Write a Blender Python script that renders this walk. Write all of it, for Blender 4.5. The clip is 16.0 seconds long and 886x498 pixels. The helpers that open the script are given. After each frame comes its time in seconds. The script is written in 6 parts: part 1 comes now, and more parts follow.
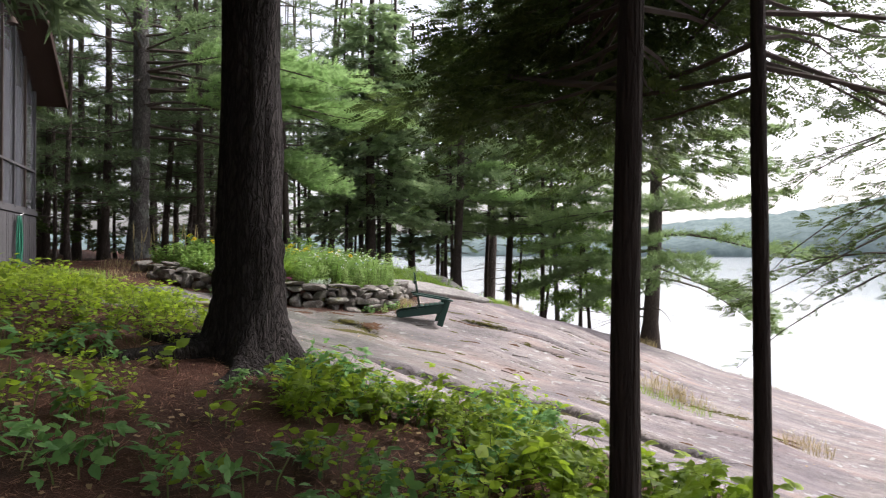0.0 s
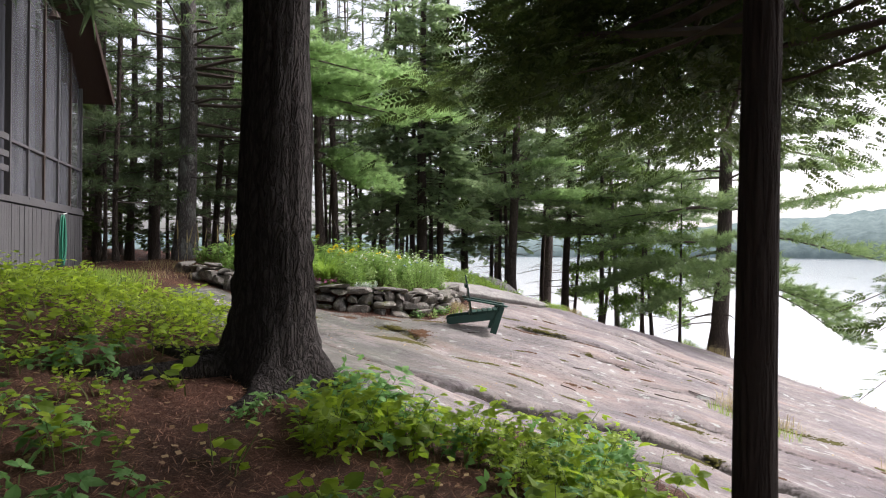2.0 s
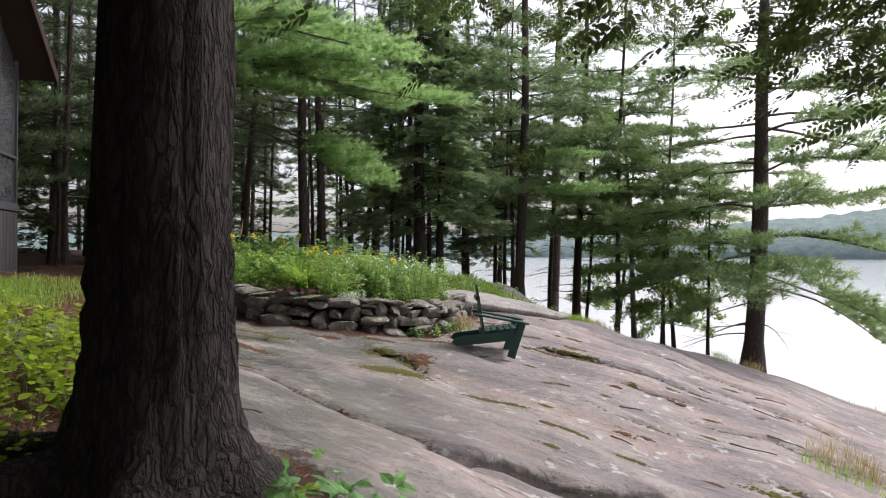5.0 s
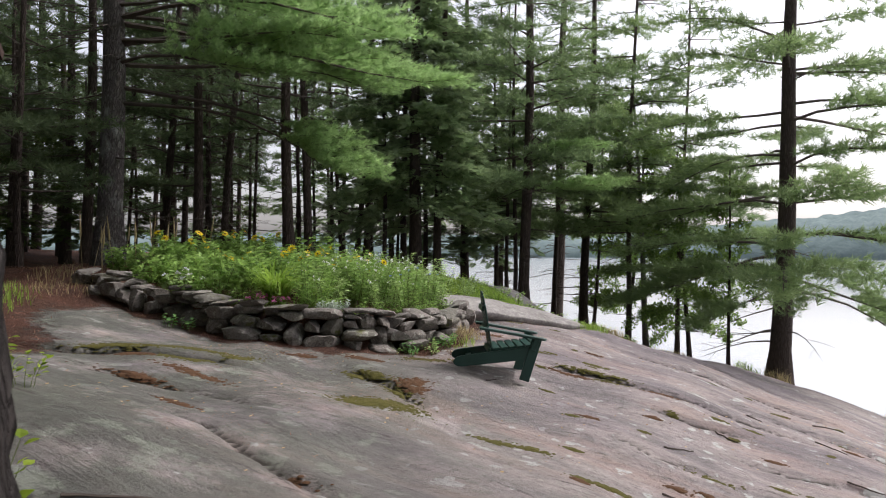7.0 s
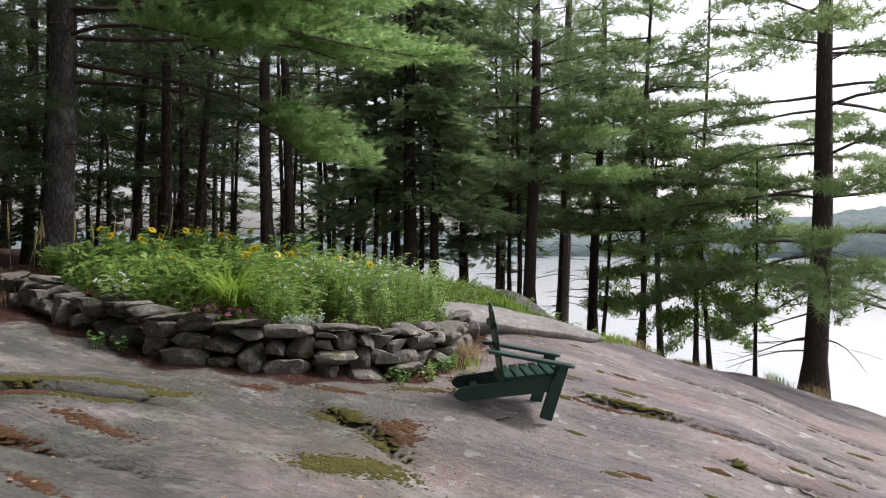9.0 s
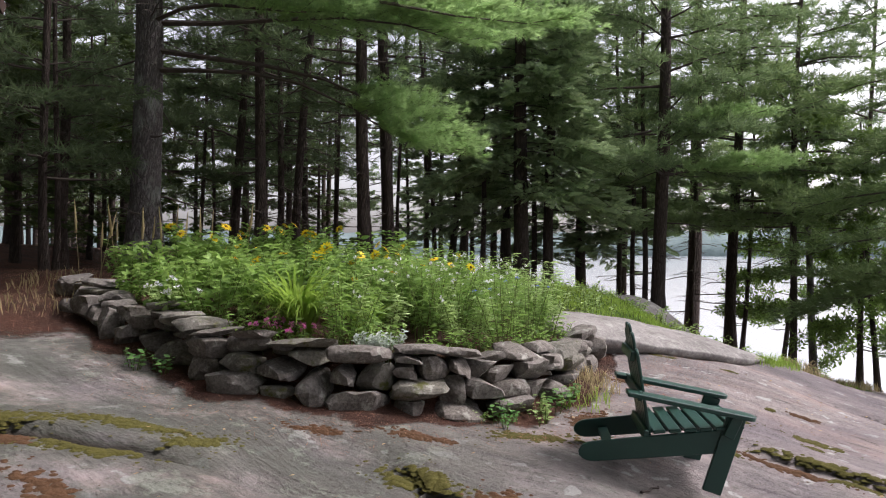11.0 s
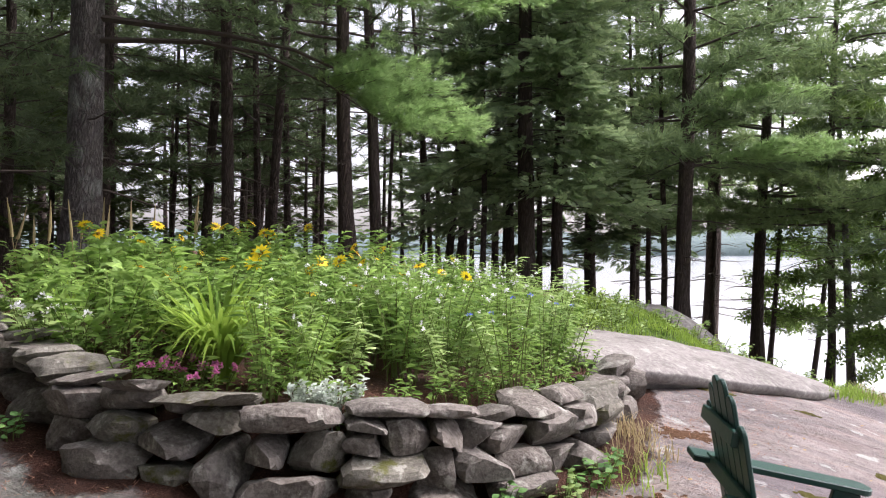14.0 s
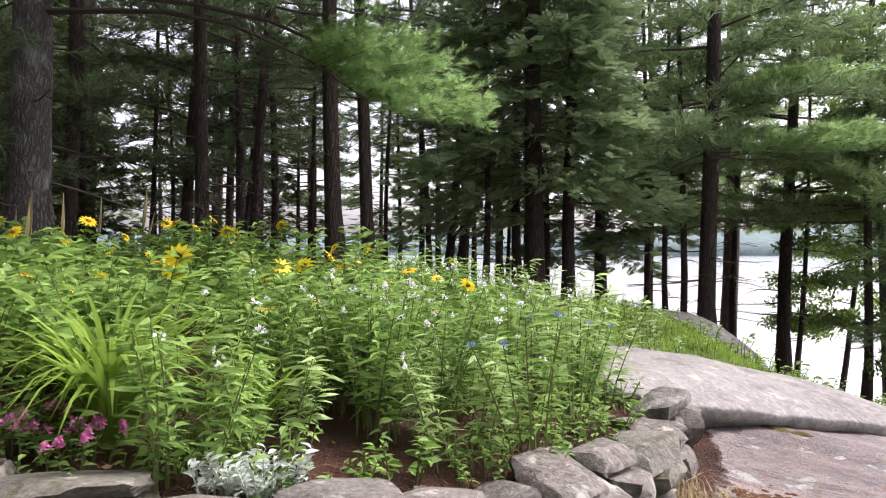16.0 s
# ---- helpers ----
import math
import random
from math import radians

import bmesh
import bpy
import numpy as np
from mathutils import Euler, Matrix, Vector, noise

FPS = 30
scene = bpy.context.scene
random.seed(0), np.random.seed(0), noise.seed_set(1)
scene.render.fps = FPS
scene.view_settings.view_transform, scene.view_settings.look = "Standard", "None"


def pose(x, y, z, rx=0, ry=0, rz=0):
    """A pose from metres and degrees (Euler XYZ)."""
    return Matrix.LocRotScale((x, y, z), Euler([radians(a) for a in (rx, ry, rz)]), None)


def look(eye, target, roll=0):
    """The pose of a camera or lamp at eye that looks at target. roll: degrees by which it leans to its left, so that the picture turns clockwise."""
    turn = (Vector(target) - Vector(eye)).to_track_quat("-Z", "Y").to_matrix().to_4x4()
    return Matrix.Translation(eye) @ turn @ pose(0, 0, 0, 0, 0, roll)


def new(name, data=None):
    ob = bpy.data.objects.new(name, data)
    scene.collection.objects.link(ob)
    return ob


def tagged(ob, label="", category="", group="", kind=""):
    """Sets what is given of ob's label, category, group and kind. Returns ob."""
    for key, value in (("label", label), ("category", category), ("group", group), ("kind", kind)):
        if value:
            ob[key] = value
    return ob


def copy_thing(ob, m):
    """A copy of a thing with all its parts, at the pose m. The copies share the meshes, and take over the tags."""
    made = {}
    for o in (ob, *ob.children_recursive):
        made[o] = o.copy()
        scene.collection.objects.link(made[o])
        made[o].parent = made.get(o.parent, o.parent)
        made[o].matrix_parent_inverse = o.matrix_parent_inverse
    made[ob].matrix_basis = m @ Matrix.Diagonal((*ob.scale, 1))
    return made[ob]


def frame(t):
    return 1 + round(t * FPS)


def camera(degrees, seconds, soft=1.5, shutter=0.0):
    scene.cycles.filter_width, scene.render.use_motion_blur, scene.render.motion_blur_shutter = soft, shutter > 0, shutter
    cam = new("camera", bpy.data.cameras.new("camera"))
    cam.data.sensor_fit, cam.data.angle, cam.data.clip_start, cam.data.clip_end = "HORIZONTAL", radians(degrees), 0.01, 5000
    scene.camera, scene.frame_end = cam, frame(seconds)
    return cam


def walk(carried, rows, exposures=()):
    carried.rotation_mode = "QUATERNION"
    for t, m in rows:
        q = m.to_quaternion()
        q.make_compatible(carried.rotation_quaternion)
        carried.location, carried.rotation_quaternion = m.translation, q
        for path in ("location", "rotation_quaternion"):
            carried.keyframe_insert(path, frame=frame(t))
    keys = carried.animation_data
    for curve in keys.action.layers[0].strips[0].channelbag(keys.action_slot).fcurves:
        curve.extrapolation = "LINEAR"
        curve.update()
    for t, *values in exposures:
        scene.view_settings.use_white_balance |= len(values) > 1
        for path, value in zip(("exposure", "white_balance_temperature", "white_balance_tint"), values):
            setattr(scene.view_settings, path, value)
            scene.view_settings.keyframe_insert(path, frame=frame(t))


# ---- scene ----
cam = camera(63.7, 16.0, 1.1, 0.25)
METRES, EYE, TILT, LEAN, TURN = 11.0, 1.5, 0.0, 0.0, 0.0
ROWS = [
    (0.0, 0.0, 0.0, 0.0, -0.0, 0.33, -0.15),
    (0.5, 0.0014, 0.0147, 0.0003, 3.6, 0.34, -0.08),
    (1.0, 0.0024, 0.0302, 0.0004, 4.46, 0.37, -0.21),
    (1.5, 0.0019, 0.0508, 0.0007, 4.4, 0.36, -0.24),
    (2.0, 0.0003, 0.0793, 0.0021, 4.33, 0.33, -0.35),
    (2.5, -0.002, 0.1114, 0.0031, 4.28, 0.35, -0.31),
    (3.0, -0.0068, 0.1459, 0.0036, 4.22, 0.4, -0.35),
    (3.5, -0.0121, 0.1805, 0.0041, 4.18, 0.4, -0.36),
    (4.0, -0.0172, 0.2163, 0.0044, 4.12, 0.36, -0.34),
    (6.5, -0.0362, 0.3977, 0.007, 3.81, 0.41, -0.36),
    (7.0, -0.0381, 0.4329, 0.0065, 3.75, 0.38, -0.35),
    (7.5, -0.0402, 0.4705, 0.0067, 3.7, 0.34, -0.33),
    (8.0, -0.0427, 0.51, 0.0071, 3.64, 0.31, -0.34),
    (10.0, -0.0549, 0.6625, 0.0105, 3.5, 0.24, -0.33),
    (10.3, -0.0567, 0.6852, 0.011, 5.5, 0.2, -0.33),
    (10.5, -0.058, 0.7002, 0.0112, 8.18, 0.17, -0.33),
    (11.0, -0.0606, 0.7289, 0.0093, 12.57, 0.18, -0.35),
    (11.5, -0.064, 0.7544, 0.009, 12.52, 0.2, -0.35),
    (12.0, -0.068, 0.7782, 0.0096, 12.88, 0.19, -0.33),
    (12.5, -0.072, 0.8032, 0.0098, 12.83, 0.17, -0.28),
    (13.0, -0.0766, 0.8292, 0.0107, 12.77, 0.16, -0.26),
    (13.5, -0.0814, 0.8562, 0.0118, 12.7, 0.15, -0.26),
    (14.0, -0.0848, 0.8836, 0.0125, 12.65, 0.19, -0.21),
    (14.5, -0.0874, 0.9107, 0.0127, 12.59, 0.2, -0.24),
    (15.0, -0.0923, 0.9378, 0.0129, 12.53, 0.22, -0.2),
    (15.5, -0.0979, 0.9648, 0.0131, 12.46, 0.23, -0.21),
    (16.0, -0.105, 0.9925, 0.0129, 12.83, 0.25, -0.07),
]
# the clip's camera closes a little over the bare rock and opens again towards the garden
EXPOSURES = [(t, stops, 6400, 16 + 6 * min(max((t - 9) / 3, 0), 1)) for t, stops in ((0.0, 1.2), (2.0, 1.2), (4.0, 1.03), (6.5, 0.75), (8.0, 0.68), (11.0, 0.92), (12.5, 1.33), (16.0, 1.45))]
walk(cam, [(t, pose(0, 0, EYE, TILT, LEAN, TURN) @ pose(METRES * x, METRES * y, METRES * z, 90 + pitch, roll, yaw)) for t, x, y, z, yaw, pitch, roll in ROWS],
     EXPOSURES)

# ---- light: a bright, hazy, overcast day over the lake ----
world = bpy.data.worlds.new("sky")
scene.world = world
world.use_nodes = True
wn, wl = world.node_tree.nodes, world.node_tree.links
sky = wn.new("ShaderNodeTexSky")
sky.sky_type, sky.sun_disc = "NISHITA", False
sky.sun_elevation, sky.sun_rotation = radians(48), radians(60)
sky.air_density, sky.dust_density, sky.ozone_density = 1.0, 4.0, 1.0
hs = wn.new("ShaderNodeHueSaturation")
hs.inputs["Saturation"].default_value = 0.32
wl.new(sky.outputs[0], hs.inputs["Color"])
wl.new(hs.outputs[0], wn["Background"].inputs["Color"])
wn["Background"].inputs["Strength"].default_value = 0.15
sun_data = bpy.data.lights.new("sun", "SUN")
sun_data.energy, sun_data.angle, sun_data.color = 1.8, radians(14), (1.0, 0.985, 0.955)
sun = new("sun", sun_data)
sun.matrix_world = look((30, 20, 40), (0, 5, 0))


# ---- materials ----
def material(name, rough=0.8, spec=0.3):
    m = bpy.data.materials.new(name)
    m.use_nodes = True
    b = m.node_tree.nodes["Principled BSDF"]
    b.inputs["Roughness"].default_value = rough
    b.inputs["Specular IOR Level"].default_value = spec
    return m, m.node_tree.nodes, m.node_tree.links, b


def coords(n, l, scale=(1, 1, 1), world_space=True, turn=None):
    t = n.new("ShaderNodeNewGeometry") if world_space else n.new("ShaderNodeTexCoord")
    mp = n.new("ShaderNodeMapping")
    mp.inputs["Scale"].default_value = scale
    if turn is not None:
        mp.vector_type = "TEXTURE"
        mp.inputs["Scale"].default_value = [1 / k for k in scale]
        mp.inputs["Rotation"].default_value = (0, 0, radians(turn))
    l.new(t.outputs["Position" if world_space else "Object"], mp.inputs["Vector"])
    return mp.outputs[0]


def noise_tex(n, l, vec, scale, detail=5, rough=0.6, distort=0.0):
    t = n.new("ShaderNodeTexNoise")
    t.inputs["Scale"].default_value, t.inputs["Detail"].default_value = scale, detail
    t.inputs["Roughness"].default_value, t.inputs["Distortion"].default_value = rough, distort
    l.new(vec, t.inputs["Vector"])
    return t.outputs["Fac"]


def ramp(n, l, fac, *stops):
    r = n.new("ShaderNodeValToRGB")
    while len(r.color_ramp.elements) < len(stops):
        r.color_ramp.elements.new(0.5)
    for e, (p, c) in zip(r.color_ramp.elements, stops):
        e.position, e.color = p, (*c, 1) if len(c) == 3 else c
    l.new(fac, r.inputs[0])
    return r.outputs[0]


def grey(a, b):
    return ((a, (0, 0, 0)), (b, (1, 1, 1)))


def mix(n, l, fac, a, b, mode="MIX"):
    x = n.new("ShaderNodeMix")
    x.data_type, x.blend_type = "RGBA", mode
    for sock, v in ((x.inputs[0], fac), (x.inputs[6], a), (x.inputs[7], b)):
        if isinstance(v, (int, float)):
            sock.default_value = v
        elif isinstance(v, tuple):
            sock.default_value = (*v, 1)
        else:
            l.new(v, sock)
    return x.outputs[2]


def math_node(n, l, op, a, b=0.0):
    x = n.new("ShaderNodeMath")
    x.operation = op
    for sock, v in zip(x.inputs, (a, b)):
        if isinstance(v, (int, float)):
            sock.default_value = v
        else:
            l.new(v, sock)
    return x.outputs[0]


def bump(n, l, b, height, strength=0.5, dist=0.02):
    x = n.new("ShaderNodeBump")
    x.inputs["Strength"].default_value, x.inputs["Distance"].default_value = strength, dist
    l.new(height, x.inputs["Height"])
    l.new(x.outputs[0], b.inputs["Normal"])


def leaf_material(name, dark, light, through_light=0.45, tip=None, rough=0.55):
    """Leaves: colour varies leaf by leaf and in drifts; part of the light passes through."""
    m, n, l, b = material(name, rough, 0.25)
    g = n.new("ShaderNodeNewGeometry")
    big = noise_tex(n, l, g.outputs["Position"], 1.3, 3)
    f = math_node(n, l, "ADD", math_node(n, l, "MULTIPLY", g.outputs["Random Per Island"], 0.6), math_node(n, l, "MULTIPLY", big, 0.5))
    stops = [(0.12, dark), (0.85, light)] + ([(0.97, tip)] if tip else [])
    c = ramp(n, l, f, *stops)
    l.new(c, b.inputs["Base Color"])
    tr = n.new("ShaderNodeBsdfTranslucent")
    l.new(mix(n, l, 0.35, c, tuple(min(1, v * 1.6) for v in light)), tr.inputs["Color"])
    ms = n.new("ShaderNodeMixShader")
    ms.inputs[0].default_value = through_light
    l.new(b.outputs[0], ms.inputs[1]), l.new(tr.outputs[0], ms.inputs[2])
    l.new(ms.outputs[0], n["Material Output"].inputs["Surface"])
    return m


def bark_material(name, dark, light, lichen=None, scale=1.0, tall=8.0, depth=0.6):
    """Furrowed bark: long upright plates with dark grooves."""
    m, n, l, b = material(name, 0.9, 0.15)
    v = coords(n, l, (26 * scale, 26 * scale, tall * scale), False)
    w = n.new("ShaderNodeTexVoronoi")
    w.feature = "DISTANCE_TO_EDGE"
    w.inputs["Scale"].default_value = 0.55
    nz = noise_tex(n, l, v, 0.5, 4)
    add = n.new("ShaderNodeVectorMath")
    sc = n.new("ShaderNodeVectorMath")
    sc.operation = "SCALE"
    sc.inputs["Scale"].default_value = 3.2
    l.new(nz, sc.inputs[0]), l.new(v, add.inputs[0]), l.new(sc.outputs[0], add.inputs[1])
    l.new(add.outputs[0], w.inputs["Vector"])
    plates = ramp(n, l, w.outputs["Distance"], *grey(0.0, 0.28))
    fine = noise_tex(n, l, v, 2.5, 6, 0.7)
    c = mix(n, l, fine, dark, light)
    c = mix(n, l, plates, mix(n, l, depth, c, tuple(x * 0.5 for x in dark)), c)
    if lichen:
        spots = ramp(n, l, noise_tex(n, l, coords(n, l, (3, 3, 1.6), False), 1.4, 6), *grey(0.52, 0.68))
        c = mix(n, l, spots, c, lichen)
    l.new(c, b.inputs["Base Color"])
    h = math_node(n, l, "ADD", plates, math_node(n, l, "MULTIPLY", fine, 0.5))
    bump(n, l, b, h, 0.9, 0.03)
    return m


def stone_material(name, dark, light, stain, moss=None, scale=1.0):
    m, n, l, b = material(name, 0.88, 0.25)
    v = coords(n, l)
    oi = n.new("ShaderNodeObjectInfo")
    big, fine = noise_tex(n, l, v, 4 * scale, 6, 0.65), noise_tex(n, l, v, 45 * scale, 5, 0.7)
    c = mix(n, l, ramp(n, l, big, *grey(0.3, 0.7)), dark, light)
    c = mix(n, l, math_node(n, l, "MULTIPLY", oi.outputs["Random"], 0.85), c, stain)
    c = mix(n, l, ramp(n, l, fine, *grey(0.35, 0.75)), c, tuple(x * 1.35 for x in light))
    spots = ramp(n, l, noise_tex(n, l, v, 11 * scale, 6, 0.7), *grey(0.56, 0.64))
    c = mix(n, l, math_node(n, l, "MULTIPLY", spots, 0.6), c, (0.40, 0.40, 0.35))
    dirt = ramp(n, l, noise_tex(n, l, v, 7 * scale, 6, 0.7), *grey(0.5, 0.64))
    c = mix(n, l, math_node(n, l, "MULTIPLY", dirt, 0.6), c, tuple(x * 0.5 for x in stain))
    if moss:
        patch = ramp(n, l, noise_tex(n, l, v, 6, 5, 0.7), *grey(0.56, 0.66))
        c = mix(n, l, patch, c, moss)
    l.new(c, b.inputs["Base Color"])
    bump(n, l, b, math_node(n, l, "ADD", big, math_node(n, l, "MULTIPLY", fine, 0.35)), 0.7, 0.03)
    return m


def plain_material(name, colour, rough=0.7, spec=0.3, vary=0.25, scale=8.0, stretch=(1, 1, 1), bumpy=0.2, metal=0.0, world_space=False):
    m, n, l, b = material(name, rough, spec)
    v = coords(n, l, stretch, world_space)
    f = noise_tex(n, l, v, scale, 6, 0.65)
    fine = noise_tex(n, l, v, scale * 7, 4, 0.7)
    c = mix(n, l, f, tuple(x * (1 - vary) for x in colour), tuple(min(1, x * (1 + vary)) for x in colour))
    c = mix(n, l, math_node(n, l, "MULTIPLY", fine, 0.35), c, tuple(x * 0.6 for x in colour))
    l.new(c, b.inputs["Base Color"])
    b.inputs["Metallic"].default_value = metal
    bump(n, l, b, math_node(n, l, "ADD", f, fine), bumpy, 0.01)
    return m


def ground_material():
    """Bare pinkish granite, red-brown needle litter under the trees and green turf, each where it lies."""
    m, n, l, b = material("ground_surface", 0.9, 0.2)
    v = coords(n, l)
    a = n.new("ShaderNodeAttribute")
    a.attribute_name = "cover"
    sep = n.new("ShaderNodeSeparateColor")
    l.new(a.outputs["Color"], sep.inputs[0])
    # granite: bands along the grain, mauve and pale, with lichen, rain stains and pits
    sv = coords(n, l, (0.35, 1.5, 1.0), turn=-20)
    streak = noise_tex(n, l, sv, 1.3, 9, 0.68, 0.5)
    fine_streak = noise_tex(n, l, coords(n, l, (2.6, 7, 5), turn=-20), 1.0, 7, 0.8, 0.8)
    speck = noise_tex(n, l, v, 70, 4, 0.8)
    mid = noise_tex(n, l, v, 7, 7, 0.75)
    rock = ramp(n, l, streak, (0.30, (0.105, 0.086, 0.095)), (0.42, (0.165, 0.138, 0.143)), (0.53, (0.275, 0.23, 0.22)), (0.70, (0.385, 0.33, 0.30)))
    rock = mix(n, l, math_node(n, l, "MULTIPLY", ramp(n, l, fine_streak, *grey(0.45, 0.68)), 0.55), rock, (0.36, 0.32, 0.30))
    rock = mix(n, l, math_node(n, l, "MULTIPLY", ramp(n, l, mid, *grey(0.46, 0.68)), 0.6), rock, (0.10, 0.09, 0.085))
    rock = mix(n, l, math_node(n, l, "MULTIPLY", ramp(n, l, speck, *grey(0.42, 0.72)), 0.5), rock, (0.343, 0.328, 0.312))
    pink = ramp(n, l, noise_tex(n, l, sv, 0.9, 5, 0.7), *grey(0.52, 0.68))
    rock = mix(n, l, math_node(n, l, "MULTIPLY", pink, 0.7), rock, (0.36, 0.26, 0.225))
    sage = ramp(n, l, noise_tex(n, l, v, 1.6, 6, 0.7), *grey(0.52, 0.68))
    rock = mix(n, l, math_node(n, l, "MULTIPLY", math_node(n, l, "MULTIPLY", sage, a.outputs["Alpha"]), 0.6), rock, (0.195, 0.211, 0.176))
    lich = ramp(n, l, noise_tex(n, l, v, 5.5, 3, 0.5), *grey(0.63, 0.655))
    rock = mix(n, l, math_node(n, l, "MULTIPLY", lich, 0.75), rock, (0.45, 0.46, 0.43))
    mauve = ramp(n, l, noise_tex(n, l, coords(n, l, (0.5, 1.0, 1.0), turn=-20), 0.75, 6, 0.65), *grey(0.5, 0.6))
    rock = mix(n, l, math_node(n, l, "MULTIPLY", mauve, 0.6), rock, mix(n, l, fine_streak, (0.10, 0.085, 0.098), (0.215, 0.18, 0.195)))
    # dark lichen crust; shade from the trees is put into its tone too
    shaded_crust = ramp(n, l, noise_tex(n, l, v, 1.1, 7, 0.72), *grey(0.34, 0.52))
    shaded_crust = math_node(n, l, "MULTIPLY", shaded_crust, a.outputs["Alpha"])
    rock = mix(n, l, math_node(n, l, "MULTIPLY", shaded_crust, 0.9), rock, mix(n, l, mid, (0.03, 0.033, 0.027), (0.125, 0.133, 0.108)))
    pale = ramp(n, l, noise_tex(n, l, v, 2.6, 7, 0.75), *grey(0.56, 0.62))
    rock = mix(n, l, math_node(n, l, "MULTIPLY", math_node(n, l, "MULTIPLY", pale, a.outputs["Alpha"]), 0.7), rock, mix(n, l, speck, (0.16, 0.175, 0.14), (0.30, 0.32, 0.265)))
    pits = ramp(n, l, noise_tex(n, l, v, 24, 5, 0.75), *grey(0.56, 0.66))
    rock = mix(n, l, math_node(n, l, "MULTIPLY", pits, 0.6), rock, (0.07, 0.06, 0.055))
    dark = ramp(n, l, noise_tex(n, l, coords(n, l, (0.8, 3.2, 1), turn=-20), 1.9, 9, 0.8, 1.0), *grey(0.575, 0.65))
    rock = mix(n, l, math_node(n, l, "MULTIPLY", dark, 0.8), rock, (0.051, 0.043, 0.039))
    # needle litter
    nv = noise_tex(n, l, v, 90, 4, 0.8)
    litter = ramp(n, l, nv, (0.3, (0.04, 0.019, 0.013)), (0.5, (0.125, 0.055, 0.037)), (0.72, (0.25, 0.125, 0.085)))
    litter = mix(n, l, ramp(n, l, noise_tex(n, l, v, 2.2, 5), *grey(0.4, 0.65)), litter, mix(n, l, 0.6, litter, (0.035, 0.027, 0.02)))
    # turf
    turf = ramp(n, l, noise_tex(n, l, v, 30, 5, 0.8), (0.3, (0.04, 0.065, 0.012)), (0.6, (0.10, 0.17, 0.03)), (0.8, (0.22, 0.24, 0.07)))
    edge = math_node(n, l, "MULTIPLY", math_node(n, l, "SUBTRACT", mid, 0.5), 0.9)
    soil = ramp(n, l, math_node(n, l, "ADD", sep.outputs[0], edge), *grey(0.42, 0.56))
    green = ramp(n, l, math_node(n, l, "ADD", sep.outputs[1], edge), *grey(0.45, 0.6))
    gap = ramp(n, l, math_node(n, l, "ADD", sep.outputs[2], math_node(n, l, "MULTIPLY", edge, 0.5)), *grey(0.3, 0.55))
    rock = mix(n, l, math_node(n, l, "MULTIPLY", gap, 0.9), rock, (0.028, 0.023, 0.018))
    c = mix(n, l, soil, rock, litter)
    c = mix(n, l, green, c, turf)
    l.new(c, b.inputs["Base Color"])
    h = mix(n, l, soil, math_node(n, l, "ADD", math_node(n, l, "ADD", math_node(n, l, "MULTIPLY", streak, 1.2), math_node(n, l, "MULTIPLY", fine_streak, 0.35)), math_node(n, l, "ADD", math_node(n, l, "MULTIPLY", mid, 0.5), math_node(n, l, "MULTIPLY", speck, 0.15))), nv)
    bump(n, l, b, h, 1.0, 0.06)
    return m


GROUND = ground_material()
BARK = bark_material("pine_bark", (0.016, 0.012, 0.011), (0.08, 0.069, 0.064), scale=1.9, tall=6.0)
BARK_GREY = bark_material("grey_bark", (0.085, 0.075, 0.072), (0.24, 0.215, 0.205), (0.27, 0.28, 0.26), scale=1.7)
BARK_DARK = bark_material("dark_bark", (0.035, 0.026, 0.022), (0.075, 0.06, 0.052), scale=2.2, tall=2.0, depth=0.35)
TWIG = plain_material("twig_bark", (0.10, 0.083, 0.072), 0.9, 0.1, 0.4, 6)
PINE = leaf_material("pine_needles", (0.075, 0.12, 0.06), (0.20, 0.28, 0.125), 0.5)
# paler copy of PINE: the light on the boughs is put into its colour
PINE_LIGHT = leaf_material("lit_pine_needles", (0.15, 0.26, 0.10), (0.36, 0.51, 0.21), 0.6)
PINE_SHORE = leaf_material("shore_pine_needles", (0.085, 0.145, 0.06), (0.25, 0.34, 0.14), 0.5)
# darker copy of PINE: the deep wood's shade is put into its colour
PINE_DARK = leaf_material("shaded_pine_needles", (0.055, 0.085, 0.046), (0.14, 0.19, 0.09), 0.5)
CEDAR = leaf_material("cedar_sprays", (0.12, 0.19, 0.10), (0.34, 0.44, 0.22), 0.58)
BARK_BROWN = bark_material("brown_bark", (0.05, 0.038, 0.033), (0.16, 0.125, 0.108), scale=1.8, tall=5.0, depth=0.5)
# darker copies of CEDAR; shade and backlight are put into the colour
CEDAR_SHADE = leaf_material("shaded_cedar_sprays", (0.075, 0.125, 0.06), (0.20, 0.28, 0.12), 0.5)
CEDAR_DARK = leaf_material("deep_shade_cedar_sprays", (0.03, 0.052, 0.018), (0.09, 0.13, 0.034), 0.4)
BROADLEAF = leaf_material("broad_leaves", (0.05, 0.095, 0.025), (0.17, 0.26, 0.06), 0.5)
UNDER = leaf_material("undergrowth_leaves", (0.035, 0.08, 0.010), (0.32, 0.44, 0.035), 0.5, tip=(0.38, 0.33, 0.05))
UNDER_BLUE = leaf_material("blue_green_leaves", (0.06, 0.16, 0.05), (0.17, 0.32, 0.09), 0.4)
GARDEN = leaf_material("garden_leaves", (0.06, 0.13, 0.03), (0.28, 0.43, 0.105), 0.42)
GARDEN_PALE = leaf_material("pale_garden_leaves", (0.12, 0.21, 0.06), (0.40, 0.53, 0.20), 0.42)
